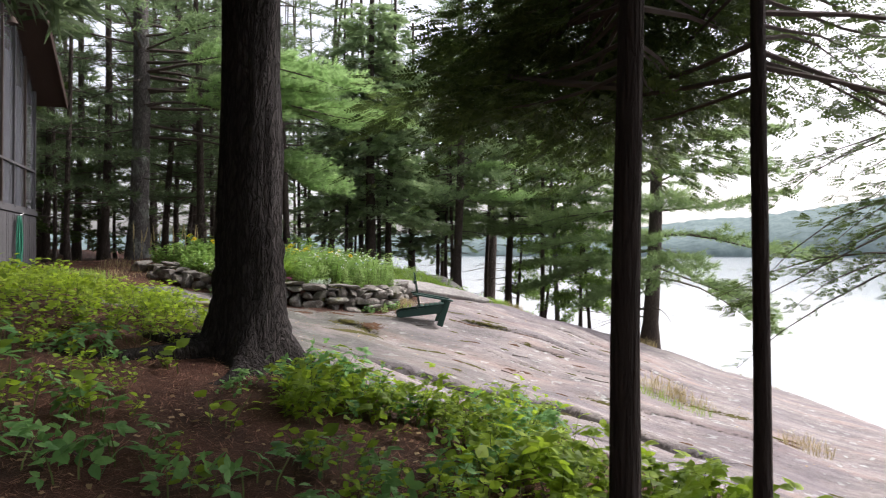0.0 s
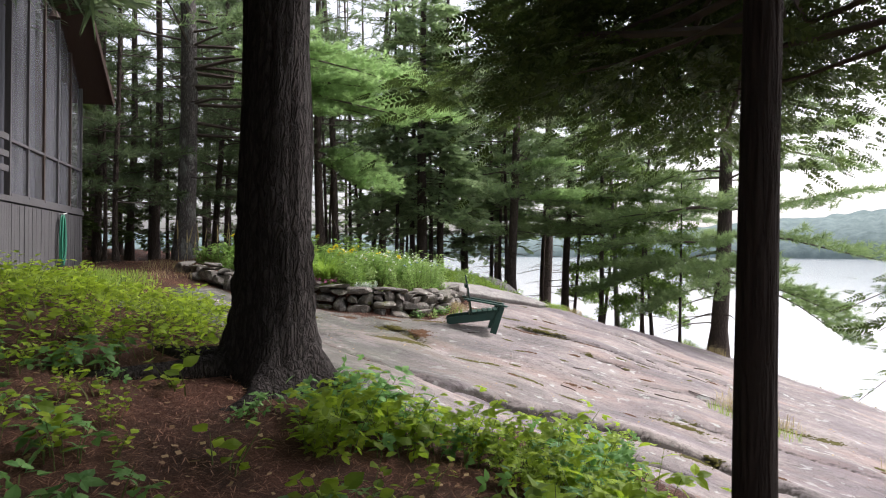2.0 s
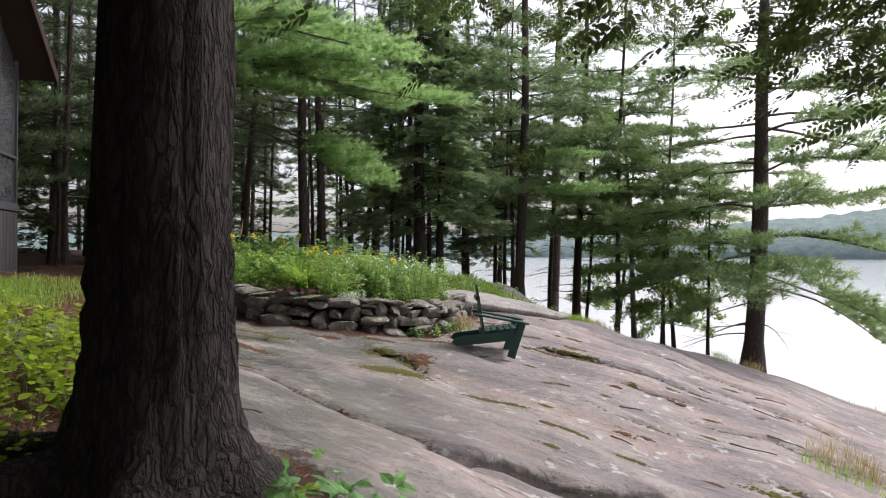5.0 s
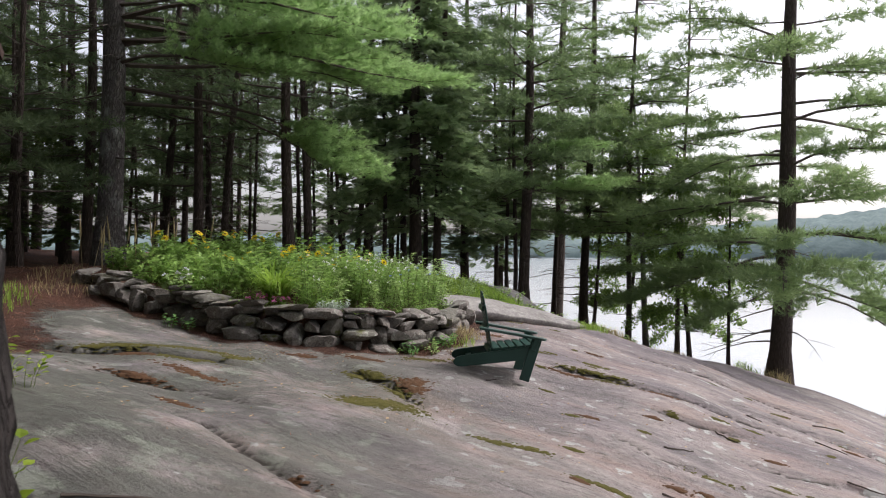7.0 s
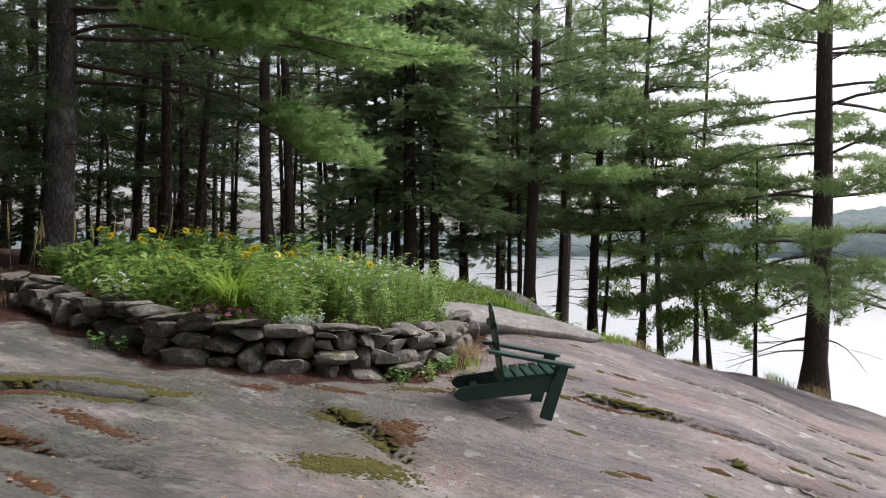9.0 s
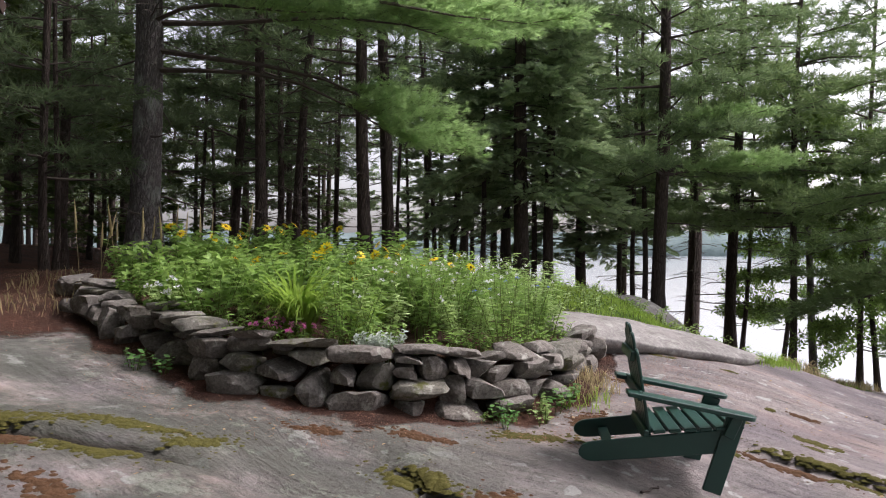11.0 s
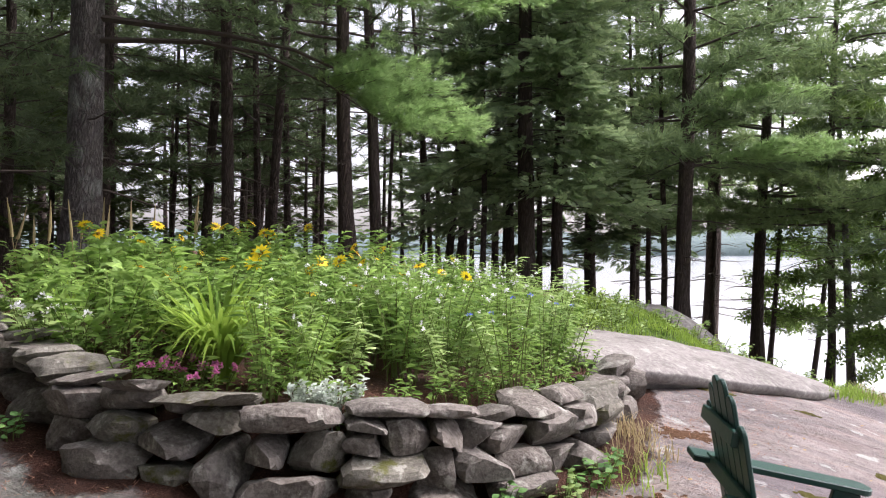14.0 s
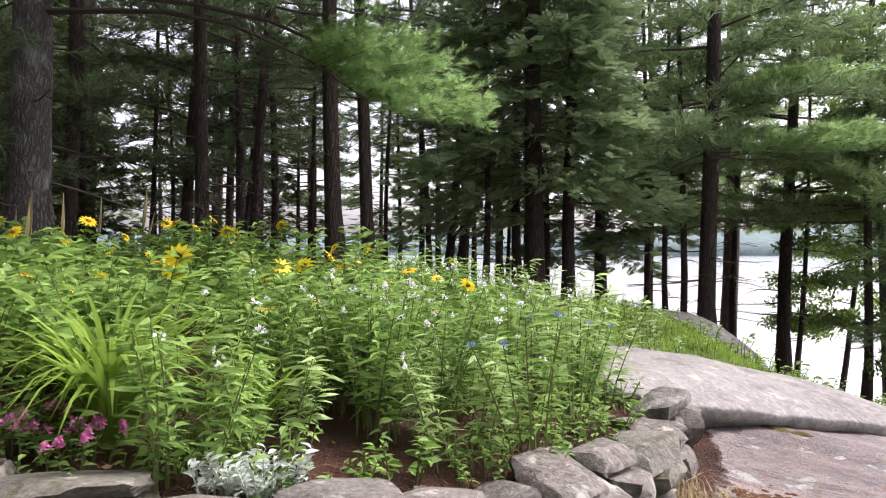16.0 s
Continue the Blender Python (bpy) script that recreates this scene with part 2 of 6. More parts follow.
STRAP = leaf_material("strap_leaves", (0.09, 0.19, 0.025), (0.30, 0.43, 0.07), 0.45)
SILVER = leaf_material("silver_leaves", (0.36, 0.42, 0.36), (0.62, 0.68, 0.60), 0.25)
GRASS = leaf_material("turf_blades", (0.11, 0.19, 0.03), (0.31, 0.44, 0.08), 0.45, tip=(0.36, 0.33, 0.12))
DRY = leaf_material("dry_grass", (0.20, 0.16, 0.08), (0.44, 0.36, 0.19), 0.35)
LITTER = leaf_material("fallen_needles", (0.08, 0.034, 0.022), (0.34, 0.175, 0.11), 0.1, rough=0.8)
DEADLEAF = leaf_material("fallen_leaves", (0.14, 0.075, 0.04), (0.42, 0.30, 0.16), 0.2, rough=0.8)
YELLOW = leaf_material("yellow_petals", (0.75, 0.48, 0.01), (0.9, 0.66, 0.03), 0.3)
PINK = leaf_material("pink_petals", (0.5, 0.10, 0.30), (0.75, 0.26, 0.52), 0.3)
WHITE = leaf_material("white_petals", (0.65, 0.63, 0.68), (0.85, 0.85, 0.88), 0.3)
BLUE = leaf_material("blue_petals", (0.12, 0.16, 0.6), (0.22, 0.3, 0.8), 0.3)
STONE = stone_material("wall_stone", (0.045, 0.039, 0.034), (0.185, 0.168, 0.15), (0.07, 0.056, 0.044))
STONE_MOSS = stone_material("mossy_stone", (0.06, 0.056, 0.045), (0.18, 0.17, 0.145), (0.09, 0.08, 0.058), (0.085, 0.09, 0.022))
SLAB = stone_material("slab_granite", (0.11, 0.10, 0.097), (0.24, 0.225, 0.212), (0.19, 0.17, 0.155), scale=0.6)
SOIL = plain_material("garden_soil", (0.055, 0.036, 0.026), 0.95, 0.1, 0.4, 20, bumpy=0.8, world_space=True)
MOSS = plain_material("cushion_moss", (0.085, 0.078, 0.022), 0.95, 0.1, 0.55, 14, bumpy=1.0, world_space=True)
MOSS_RED = plain_material("rusty_moss", (0.095, 0.052, 0.028), 0.95, 0.1, 0.5, 14, bumpy=1.0, world_space=True)
PAINT = plain_material("green_chair_paint", (0.010, 0.050, 0.038), 0.42, 0.45, 0.25, 5, (1, 1, 1), 0.12)
BOARD = plain_material("weathered_boards", (0.09, 0.086, 0.09), 0.9, 0.15, 0.35, 6, (9, 9, 0.7), 0.4)
DARKWOOD = plain_material("dark_stained_wood", (0.06, 0.042, 0.034), 0.8, 0.2, 0.3, 5, (6, 6, 1), 0.3)
SOFFIT = plain_material("brown_soffit_boards", (0.07, 0.045, 0.038), 0.8, 0.2, 0.25, 5, (1, 8, 1), 0.3)
SHINGLE = plain_material("dark_roof_shingles", (0.045, 0.042, 0.042), 0.9, 0.2, 0.3, 9)
CURTAIN = plain_material("grey_curtain_cloth", (0.12, 0.12, 0.14), 0.9, 0.1, 0.12, 3, (5, 5, 0.4), 0.4)
HOSE = plain_material("green_hose_rubber", (0.02, 0.16, 0.10), 0.45, 0.4, 0.2, 10)
METAL = plain_material("grey_metal", (0.4, 0.4, 0.4), 0.4, 0.5, 0.1, 10, metal=0.8)


def screen_material():
    m, n, l, b = material("insect_screen", 0.6, 0.2)
    b.inputs["Base Color"].default_value = (0.11, 0.113, 0.125, 1)
    t = n.new("ShaderNodeBsdfTransparent")
    ms = n.new("ShaderNodeMixShader")
    ms.inputs[0].default_value = 0.5
    l.new(t.outputs[0], ms.inputs[1]), l.new(b.outputs[0], ms.inputs[2])
    l.new(ms.outputs[0], n["Material Output"].inputs["Surface"])
    return m


def water_material():
    m, n, l, b = material("lake_water", 0.12, 0.9)
    # pale base and raised IOR paint in the white sky's reflection
    b.inputs["Base Color"].default_value = (0.30, 0.33, 0.35, 1)
    b.inputs["IOR"].default_value = 1.6
    bump(n, l, b, noise_tex(n, l, coords(n, l, (0.7, 1.4, 1)), 3.0, 5, 0.6), 0.1, 0.03)
    return m


def forest_material():
    m, n, l, b = material("hazy_distant_forest", 0.95, 0.1)
    v = coords(n, l, (1, 1, 0.6))
    # the haze over the lake is mixed into this pale blue-grey green
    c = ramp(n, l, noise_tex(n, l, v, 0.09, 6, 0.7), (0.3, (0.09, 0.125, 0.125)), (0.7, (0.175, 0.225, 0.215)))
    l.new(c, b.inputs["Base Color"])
    return m


SCREEN, WATER, FOREST = screen_material(), water_material(), forest_material()


# ---- the lie of the land ----
SWELL = 3.2
SWELLS = np.array([-0.25, -0.24, -0.15, -0.08, -0.18, -0.24, -0.1, -0.14, -0.15, -0.16, -0.08, -0.23, -0.09, 0.11, 0.04, -0.03, 0.07, 0.06, 0.11, 0.13, 0.41, -0.16, 0.35, 0.08, 0.03, 0.46, 0.23, 0.22, 0.34, 0.53, 0.24, -0.42, 0.76, -0.06, -0.16, 0.26, 0.25, 0.22, 0.0, 0.08, -0.04, 0.19, -0.03, -0.16, 0.68, 0.16, 0.41, 0.37, 0.21, -0.13, -0.04, 0.29, -0.25, 0.16, -0.03, -0.06, 0.49, -0.12, 0.25, 0.15]).reshape(6, 10)
WALL = [(-0.88, 15.3), (-0.93, 14.6), (-1.05, 14.0), (-1.30, 13.5), (-1.62, 13.05), (-2.2, 12.78), (-2.8, 12.68), (-3.35, 12.82), (-4.05, 13.2), (-4.7, 13.5), (-5.5, 14.0), (-6.2, 14.7)]


def sig(v):
    return 1 / (1 + np.exp(-np.clip(v, -40, 40)))


def base_height(x, y):
    x, y = np.asarray(x, float), np.asarray(y, float)
    cx, cy = np.clip(x, -16, 10), np.clip(y, -5, 36)
    z = -0.181 - 0.17 * cx - 0.026 * cy
    for i in range(6):
        for j in range(10):
            z = z + SWELLS[i, j] * np.exp(-((cx + 13 - 3.5 * i) ** 2 + (cy + 1 - 3.5 * j) ** 2) / (2 * SWELL * SWELL))
    u = (x - 7.2) * 0.8 + (y - 22.4) * 0.6
    z = z - 0.55 * np.where(u > 30, u, np.log1p(np.exp(np.clip(u * 1.6, -40, 48))) / 1.6)
    z = z - 0.3 * np.clip(x - 9, 0, None) - 0.25 * np.clip(y - 33, 0, None) * sig((x + 14) * 0.5)
    return np.maximum(z, -6)


def wall_point(s):
    """The wall's line by share of its length, and its outward normal."""
    p = np.array(WALL)
    seg = np.linalg.norm(np.diff(p, axis=0), axis=1)
    acc = np.concatenate([[0], np.cumsum(seg)])
    d = s * acc[-1]
    i = min(int(np.searchsorted(acc, d, side="right")) - 1, len(seg) - 1)
    a = p[i] + (p[i + 1] - p[i]) * (d - acc[i]) / seg[i]
    t = (p[min(i + 1, len(p) - 1)] - p[i]) / seg[i]
    return a, np.array([-t[1], t[0]]), acc[-1]


BED = WALL + [(-7.0, 16.5), (-5.0, 18.2), (-2.0, 18.0), (-1.0, 16.8)]


def bed_inside(x, y):
    """Distance in metres inside the garden bed's outline; below nought outside it."""
    x, y = np.asarray(x, float), np.asarray(y, float)
    inside = np.zeros(x.shape, bool)
    dist = np.full(x.shape, 1e9)
    for (ax, ay), (bx, by) in zip(BED, BED[1:] + BED[:1]):
        cross = ((ay > y) != (by > y)) & (x < (bx - ax) * (y - ay) / (by - ay + 1e-12) + ax)
        inside ^= cross
        t = np.clip(((x - ax) * (bx - ax) + (y - ay) * (by - ay)) / ((bx - ax) ** 2 + (by - ay) ** 2), 0, 1)
        dist = np.minimum(dist, np.hypot(x - ax - t * (bx - ax), y - ay - t * (by - ay)))
    return np.where(inside, dist, -dist)


def bed_top(x, y):
    return 0.80 + np.clip(-0.085 * (np.asarray(x) + 1.5), -0.12, 0.38)


def ledge(x, y, x0, y0, x1, y1, wobble=0.12):
    """How far a point lies across a crack's line, in metres, and a fade towards the crack's ends."""
    l = math.hypot(x1 - x0, y1 - y0)
    a = ((x - x0) * (x1 - x0) + (y - y0) * (y1 - y0)) / l
    d = (-(x - x0) * (y1 - y0) + (y - y0) * (x1 - x0)) / l
    d = d + wobble * np.sin(a * 2.3 + x0) + wobble * 0.4 * np.sin(a * 7.1 + y0) + 0.02 * np.sin(a * 19)
    return d, sig((a + 0.1) * 7) * sig((l - a) * 7)


CRACKS = [(-0.45, 8.0, 1.0, 8.42, 0.11, 0.07), (0.9, 8.42, 3.0, 7.6, 0.09, 0.06), (0.3, 7.6, 1.9, 7.4, 0.05, 0.04), (-2.4, 9.1, -1.3, 8.35, 0.035, 0.05), (-1.3, 8.35, -0.3, 7.9, 0.03, 0.05), (1.3, 12.3, 2.2, 12.0, 0.03, 0.04),
          (0.6, 11.0, 1.5, 10.5, 0.02, 0.03), (0.35, 13.3, 3.0, 12.6, 0.06, 0.03), (-4.6, 10.9, -2.7, 11.3, 0.05, 0.05), (2.0, 9.6, 4.4, 9.2, 0.05, 0.03), (1.9, 11.4, 4.2, 10.6, 0.03, 0.03), (-1.9, 11.9, -0.9, 11.0, 0.02, 0.04),
          (1.6, 15.8, 4.2, 14.6, 0.05, 0.03), (2.6, 13.4, 4.6, 12.3, 0.03, 0.03), (-3.6, 10.2, -1.9, 9.9, 0.03, 0.03), (2.2, 17.5, 4.2, 16.5, 0.05, 0.03)]


def height(x, y):
    x, y = np.asarray(x, float), np.asarray(y, float)
    z = base_height(x, y)
    near = (np.abs(x + 0.5) < 9) & (y > 5) & (y < 26)
    ripple = 0.025 * np.sin(1.7 * x + 2.9 * y) + 0.02 * np.sin(3.1 * x - 1.3 * y + 1) + 0.012 * np.sin(6.3 * x + 4.7 * y) * np.sin(2.2 * y)
    z = z + np.where(near, ripple, 0) + 0.22 * np.exp(-((x + 0.7) / 1.5) ** 2 - ((y - 19.2) / 1.3) ** 2)
    # a hollow under the slab's front, and the bank that falls away beyond it
    d = (x + 1.3) * -0.577 + (y - 15.15) * 0.817
    z = z - 0.13 * sig(d * 22) * sig((1.0 - d) * 5) * sig((x + 1.0) * 8) * sig((1.1 - x) * 8)
    z = z - 0.35 * sig((x + 0.6) * 4) * sig((y - 19.9) * 4) * sig((3 - x) * 2) * sig((23 - y) * 2)
    z = z - 0.5 * sig((x - 0.05) * 3.5) * sig((y - 18.4) * 2.2) * sig((4.2 - x) * 1.5) * sig((27 - y) * 1.0)
    for x0, y0, x1, y1, step, groove in CRACKS:
        d, f = ledge(x, y, x0, y0, x1, y1, 0.07)
        z = z + f * (step * (sig(d * 45) - 0.5) * np.exp(-np.abs(d) * 1.2) - 1.3 * groove * np.exp(-(d / 0.05) ** 2))
    b = bed_inside(x, y)
    back = sig((17.3 - y) * 2.2)
    z = np.where(b > -0.3, z + np.maximum(bed_top(x, y) - z, 0) * sig((b - 0.1) * 30) * back, z)
    return z


def crack_share(x, y):
    """1 along the cracks, where the rock is coloured dark."""
    out = np.zeros(np.shape(x))
    for x0, y0, x1, y1, step, groove in CRACKS:
        d, f = ledge(x, y, x0, y0, x1, y1, 0.07)
        out = np.maximum(out, f * np.exp(-(d / (0.02 + 0.6 * groove)) ** 2) * min(1, 0.45 + 6 * groove))
    return out


def ground_z(x, y):
    return float(height(np.array([x]), np.array([y]))[0])


def soil_share(x, y):
    """1 where needle litter covers the rock."""
    edge = 6.35 + 0.85 * np.exp(-((x - 1.0) / 0.8) ** 2) + 1.9 * sig((-2.1 - x) * 2.4) - 1.2 * sig((x - 2.0) * 2)
    edge = edge + 0.25 * np.sin(x * 3.3) + 0.12 * np.sin(x * 8.7)
    s = sig((edge - y) * 3)
    left = sig((-5.0 - 0.25 * np.clip(y - 12, -3, 4) + 0.35 * np.sin(y * 1.9) - x) * 2.5)
    woods = sig((y - 17.6) * 2) * sig((-0.8 - x) * 1.5)
    bed = sig((bed_inside(x, y) + 0.34 + 0.07 * np.sin(x * 5.1) + 0.05 * np.sin(x * 11 + y * 3)) * 12)
    deep = sig((y - 24) * 1.2) * sig((0.8 - x) * 1.5)
    right = sig((x - 8.5) * 2)
    return np.max([s, left, woods, bed, deep, right * 0.5], axis=0)


def turf_share(x, y):
    stone = np.exp(-(((x - 0.05) / 0.8) ** 2 + ((y - 20.55) / 0.65) ** 2) ** 2)
    mound = np.exp(-(((x + 0.2 - 0.42 * (y - 18.6)) / 1.5) ** 2 + ((y - 19.2) / 1.95) ** 2) ** 2)
    strip = np.exp(-((x - 1.2 - 0.55 * (y - 17.6)) / 0.35) ** 2) * sig((y - 17) * 3) * sig((24 - y) * 2)
    u = (x - 7.2) * 0.8 + (y - 22.4) * 0.6
    shore = np.exp(-((u + 0.3) / 0.6) ** 2) * sig((x - 3) * 2) * 0.8
    yard = np.exp(-(((x + 7.0) / 1.6) ** 2 + ((y - 11.5) / 2.6) ** 2)) * 0.75
    return np.max([mound, strip, shore, yard], axis=0) * (1 - stone)


# ---- building helpers ----
def mesh_of(name, v, f, mat, smooth=False):
    """A mesh from arrays of places and of triangles."""
    v, f = np.asarray(v, np.float32).reshape(-1, 3), np.asarray(f, np.int32)
    me = bpy.data.meshes.new(name)
    k = f.shape[1]
    me.vertices.add(len(v)), me.loops.add(f.size), me.polygons.add(len(f))
    me.vertices.foreach_set("co", v.ravel())
    me.loops.foreach_set("vertex_index", f.ravel())
    me.polygons.foreach_set("loop_start", np.arange(0, f.size, k, dtype=np.int32))
    me.polygons.foreach_set("use_smooth", np.full(len(f), smooth))
    me.update(calc_edges=True)
    me.materials.append(mat)
    return me


def part(name, bm, mat, parent, label="", smooth=False):
    """One mesh object under a thing or a part. bm: a bmesh, a mesh or (places, faces)."""
    if isinstance(bm, tuple):
        me = mesh_of(name, bm[0], bm[1], mat, smooth)
    elif isinstance(bm, bmesh.types.BMesh):
        me = bpy.data.meshes.new(name)
        for f in bm.faces:
            f.smooth = smooth
        bm.to_mesh(me)
        bm.free()
        me.materials.append(mat)
    else:
        me = bm
    ob = new(name, me)
    ob.parent = parent
    return tagged(ob, label)


def thing(name, m, label, category, group="", kind=""):
    ob = new(name)
    ob.empty_display_size = 0.2
    ob.matrix_basis = m
    return tagged(ob, label, category, group, kind)


def joined(chunks):
    vs, fs, o = [], [], 0
    for v, f in chunks:
        if len(v):
            vs.append(v), fs.append(np.asarray(f) + o)
            o += len(v)
    return np.concatenate(vs), np.concatenate(fs)


def tube(path, radii, sides=6, wobble=0.0, rng=None, flare=0.0):
    """A tapering tube of quads round a path."""
    p = np.asarray(path, float)
    r = np.broadcast_to(np.asarray(radii, float), (len(p),))
    t = np.gradient(p, axis=0)
    t /= np.linalg.norm(t, axis=1, keepdims=True) + 1e-9
    ref = np.where(np.abs(t[:, 2:3]) > 0.8, [[1.0, 0, 0]], [[0, 0, 1.0]])
    a = np.cross(t, ref)
    a /= np.linalg.norm(a, axis=1, keepdims=True) + 1e-9
    b = np.cross(t, a)
    w = np.arange(sides) * 2 * np.pi / sides
    rr = np.ones((len(p), sides))
    if wobble and rng is not None:
        rr += wobble * rng.standard_normal((len(p), sides))
    v = p[:, None] + r[:, None, None] * rr[..., None] * (np.cos(w)[None, :, None] * a[:, None] + np.sin(w)[None, :, None] * b[:, None])
    i = np.arange(len(p) - 1)[:, None] * sides
    j, j2 = np.arange(sides)[None], (np.arange(sides)[None] + 1) % sides
    f = np.stack([i + j, i + j2, i + sides + j2, i + sides + j], -1).reshape(-1, 4)
    return v.reshape(-1, 3), f


def frames_along(d, rng):
    """Turning matrices whose x axis lies along each way d, rolled at random."""
    d = d / (np.linalg.norm(d, axis=1, keepdims=True) + 1e-9)
    u = rng.standard_normal(d.shape)
    u -= (u * d).sum(1, keepdims=True) * d
    u /= np.linalg.norm(u, axis=1, keepdims=True) + 1e-9
    return np.stack([d, u, np.cross(d, u)], 2)


def flat_frames(d, rng, tilt=0.35):
    """As frames_along, with the z axis near upright."""
    d = d / (np.linalg.norm(d, axis=1, keepdims=True) + 1e-9)
    z = np.array([[0, 0, 1.0]]) + tilt * rng.standard_normal(d.shape)
    y = np.cross(z, d)
    y /= np.linalg.norm(y, axis=1, keepdims=True) + 1e-9
    return np.stack([d, y, np.cross(d, y)], 2)


def scatter(template, pos, turn, size):
    v, f = template
    pos, size = np.asarray(pos, float), np.broadcast_to(np.asarray(size, float), (len(pos),))
    out = np.einsum("nij,kj->nki", turn * size[:, None, None], v) + pos[:, None]
    ff = f[None] + (np.arange(len(pos)) * len(v))[:, None, None]
    return out.reshape(-1, 3), ff.reshape(-1, f.shape[1])


def needle_tuft(n, spread, width, seed):
    """A spray of needles one unit long, pointing along x."""
    rng = np.random.default_rng(seed)
    v, f = [], []
    for i in range(n):
        a, s = rng.uniform(0, 2 * np.pi), spread * math.sqrt(rng.uniform(0.05, 1))
        d = np.array([math.cos(s), math.sin(s) * math.cos(a), math.sin(s) * math.sin(a)])
        side = np.cross(d, rng.standard_normal(3))
        side *= width / np.linalg.norm(side)
        o = np.array([rng.uniform(-0.35, 0.25), 0, 0])
        tip = o + d * rng.uniform(0.7, 1.0)
        f.append((len(v), len(v) + 1, len(v) + 2))
        v += [o - side, o + side, tip]
    return np.array(v), np.array(f)


def leaf_shape(width=0.45, fold=0.12, droop=0.15):
    """A pointed oval leaf one unit long along x, folded along its midrib."""
    v = np.array([(0, 0, 0), (0.3, width * 0.9, fold), (0.62, width * 0.8, fold - droop * 0.4), (1, 0, -droop), (0.62, -width * 0.8, fold - droop * 0.4), (0.3, -width * 0.9, fold), (0.45, 0, 0)])
    f = np.array([(0, 6, 1), (1, 6, 2), (2, 6, 3), (3, 6, 4), (4, 6, 5), (5, 6, 0)])
    return v * (1, 0.5, 1), f


def spray_shape(n, leaf, seed, length=1.0, flat=0.05):
    """A flat frond: small leaves to both sides of a stalk along x."""
    rng = np.random.default_rng(seed)
    t = np.linspace(0.1, 1, n) * length
    s = np.where(np.arange(n) % 2, 1, -1)
    reach = leaf * (1.25 - 0.7 * t / length)
    d = np.stack([np.full(n, 0.75), s * 0.8, flat * rng.standard_normal(n)], 1)
    pos = np.stack([t, np.zeros(n), np.zeros(n)], 1)
    q = (np.array([(0, 0, 0), (0.45, 0.24, 0), (1, 0, -0.05), (0.45, -0.24, 0)]), np.array([(0, 1, 2), (0, 2, 3)]))
    return scatter(q, pos, flat_frames(d, rng, 0.15), reach)


TUFT, TUFT_FAR, TUFT_SOFT = needle_tuft(11, 0.75, 0.04, 1), needle_tuft(9, 0.8, 0.058, 2), needle_tuft(20, 0.7, 0.028, 3)
SPRAY, SPRAY_FINE, LEAF = spray_shape(16, 0.34, 4), spray_shape(12, 0.28, 5), leaf_shape()


# ---- ground, lake, far shore ----
def axis(lo, hi, step, far_lo, far_hi, grow=1.22):
    mid = list(np.arange(lo, hi + step / 2, step))
    for sign, end in ((-1, far_lo), (1, far_hi)):
        d, p = step, mid[0] if sign < 0 else mid[-1]
        while (p - end) * sign < 0:
            d *= grow
            p += sign * d
            mid.insert(0, p) if sign < 0 else mid.append(p)
    return np.array(mid)


def build_ground():
    xs, ys = axis(-5.5, 6.5, 0.055, -2600, 2600), axis(5.5, 17.0, 0.055, -2600, 2600)
    X, Y = np.meshgrid(xs, ys)
    Z = height(X, Y)
    v = np.stack([X, Y, Z], -1).reshape(-1, 3)
    nx, ny = len(xs), len(ys)
    i = np.arange(ny - 1)[:, None] * nx + np.arange(nx - 1)[None]
    f = np.stack([i, i + 1, i + nx + 1, i + nx], -1).reshape(-1, 4)
    me = mesh_of("ground", v, f, GROUND, True)
    col = me.color_attributes.new("cover", "FLOAT_COLOR", "POINT")
    c = np.ones((len(v), 4), np.float32)
    c[:, 0], c[:, 1], c[:, 2] = soil_share(v[:, 0], v[:, 1]), turf_share(v[:, 0], v[:, 1]), crack_share(v[:, 0], v[:, 1])
    # share of the dark crust, lichen and painted shade, growing to the left
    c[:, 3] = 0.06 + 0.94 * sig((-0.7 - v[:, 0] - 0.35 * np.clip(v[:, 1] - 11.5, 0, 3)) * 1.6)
    col.data.foreach_set("color", c.ravel())
    tagged(new("ground", me), "pinkish bare granite shelf with needle litter and turf", "ground", kind="structure")


def build_lake():
    s = 3000.0
    v = [(-s, -s, -2.4), (s, -s, -2.4), (s, s, -2.4), (-s, s, -2.4)]
    tagged(new("water", mesh_of("water", v, [(0, 1, 2, 3)], WATER)), "pale calm lake under a white sky", "water", kind="structure")


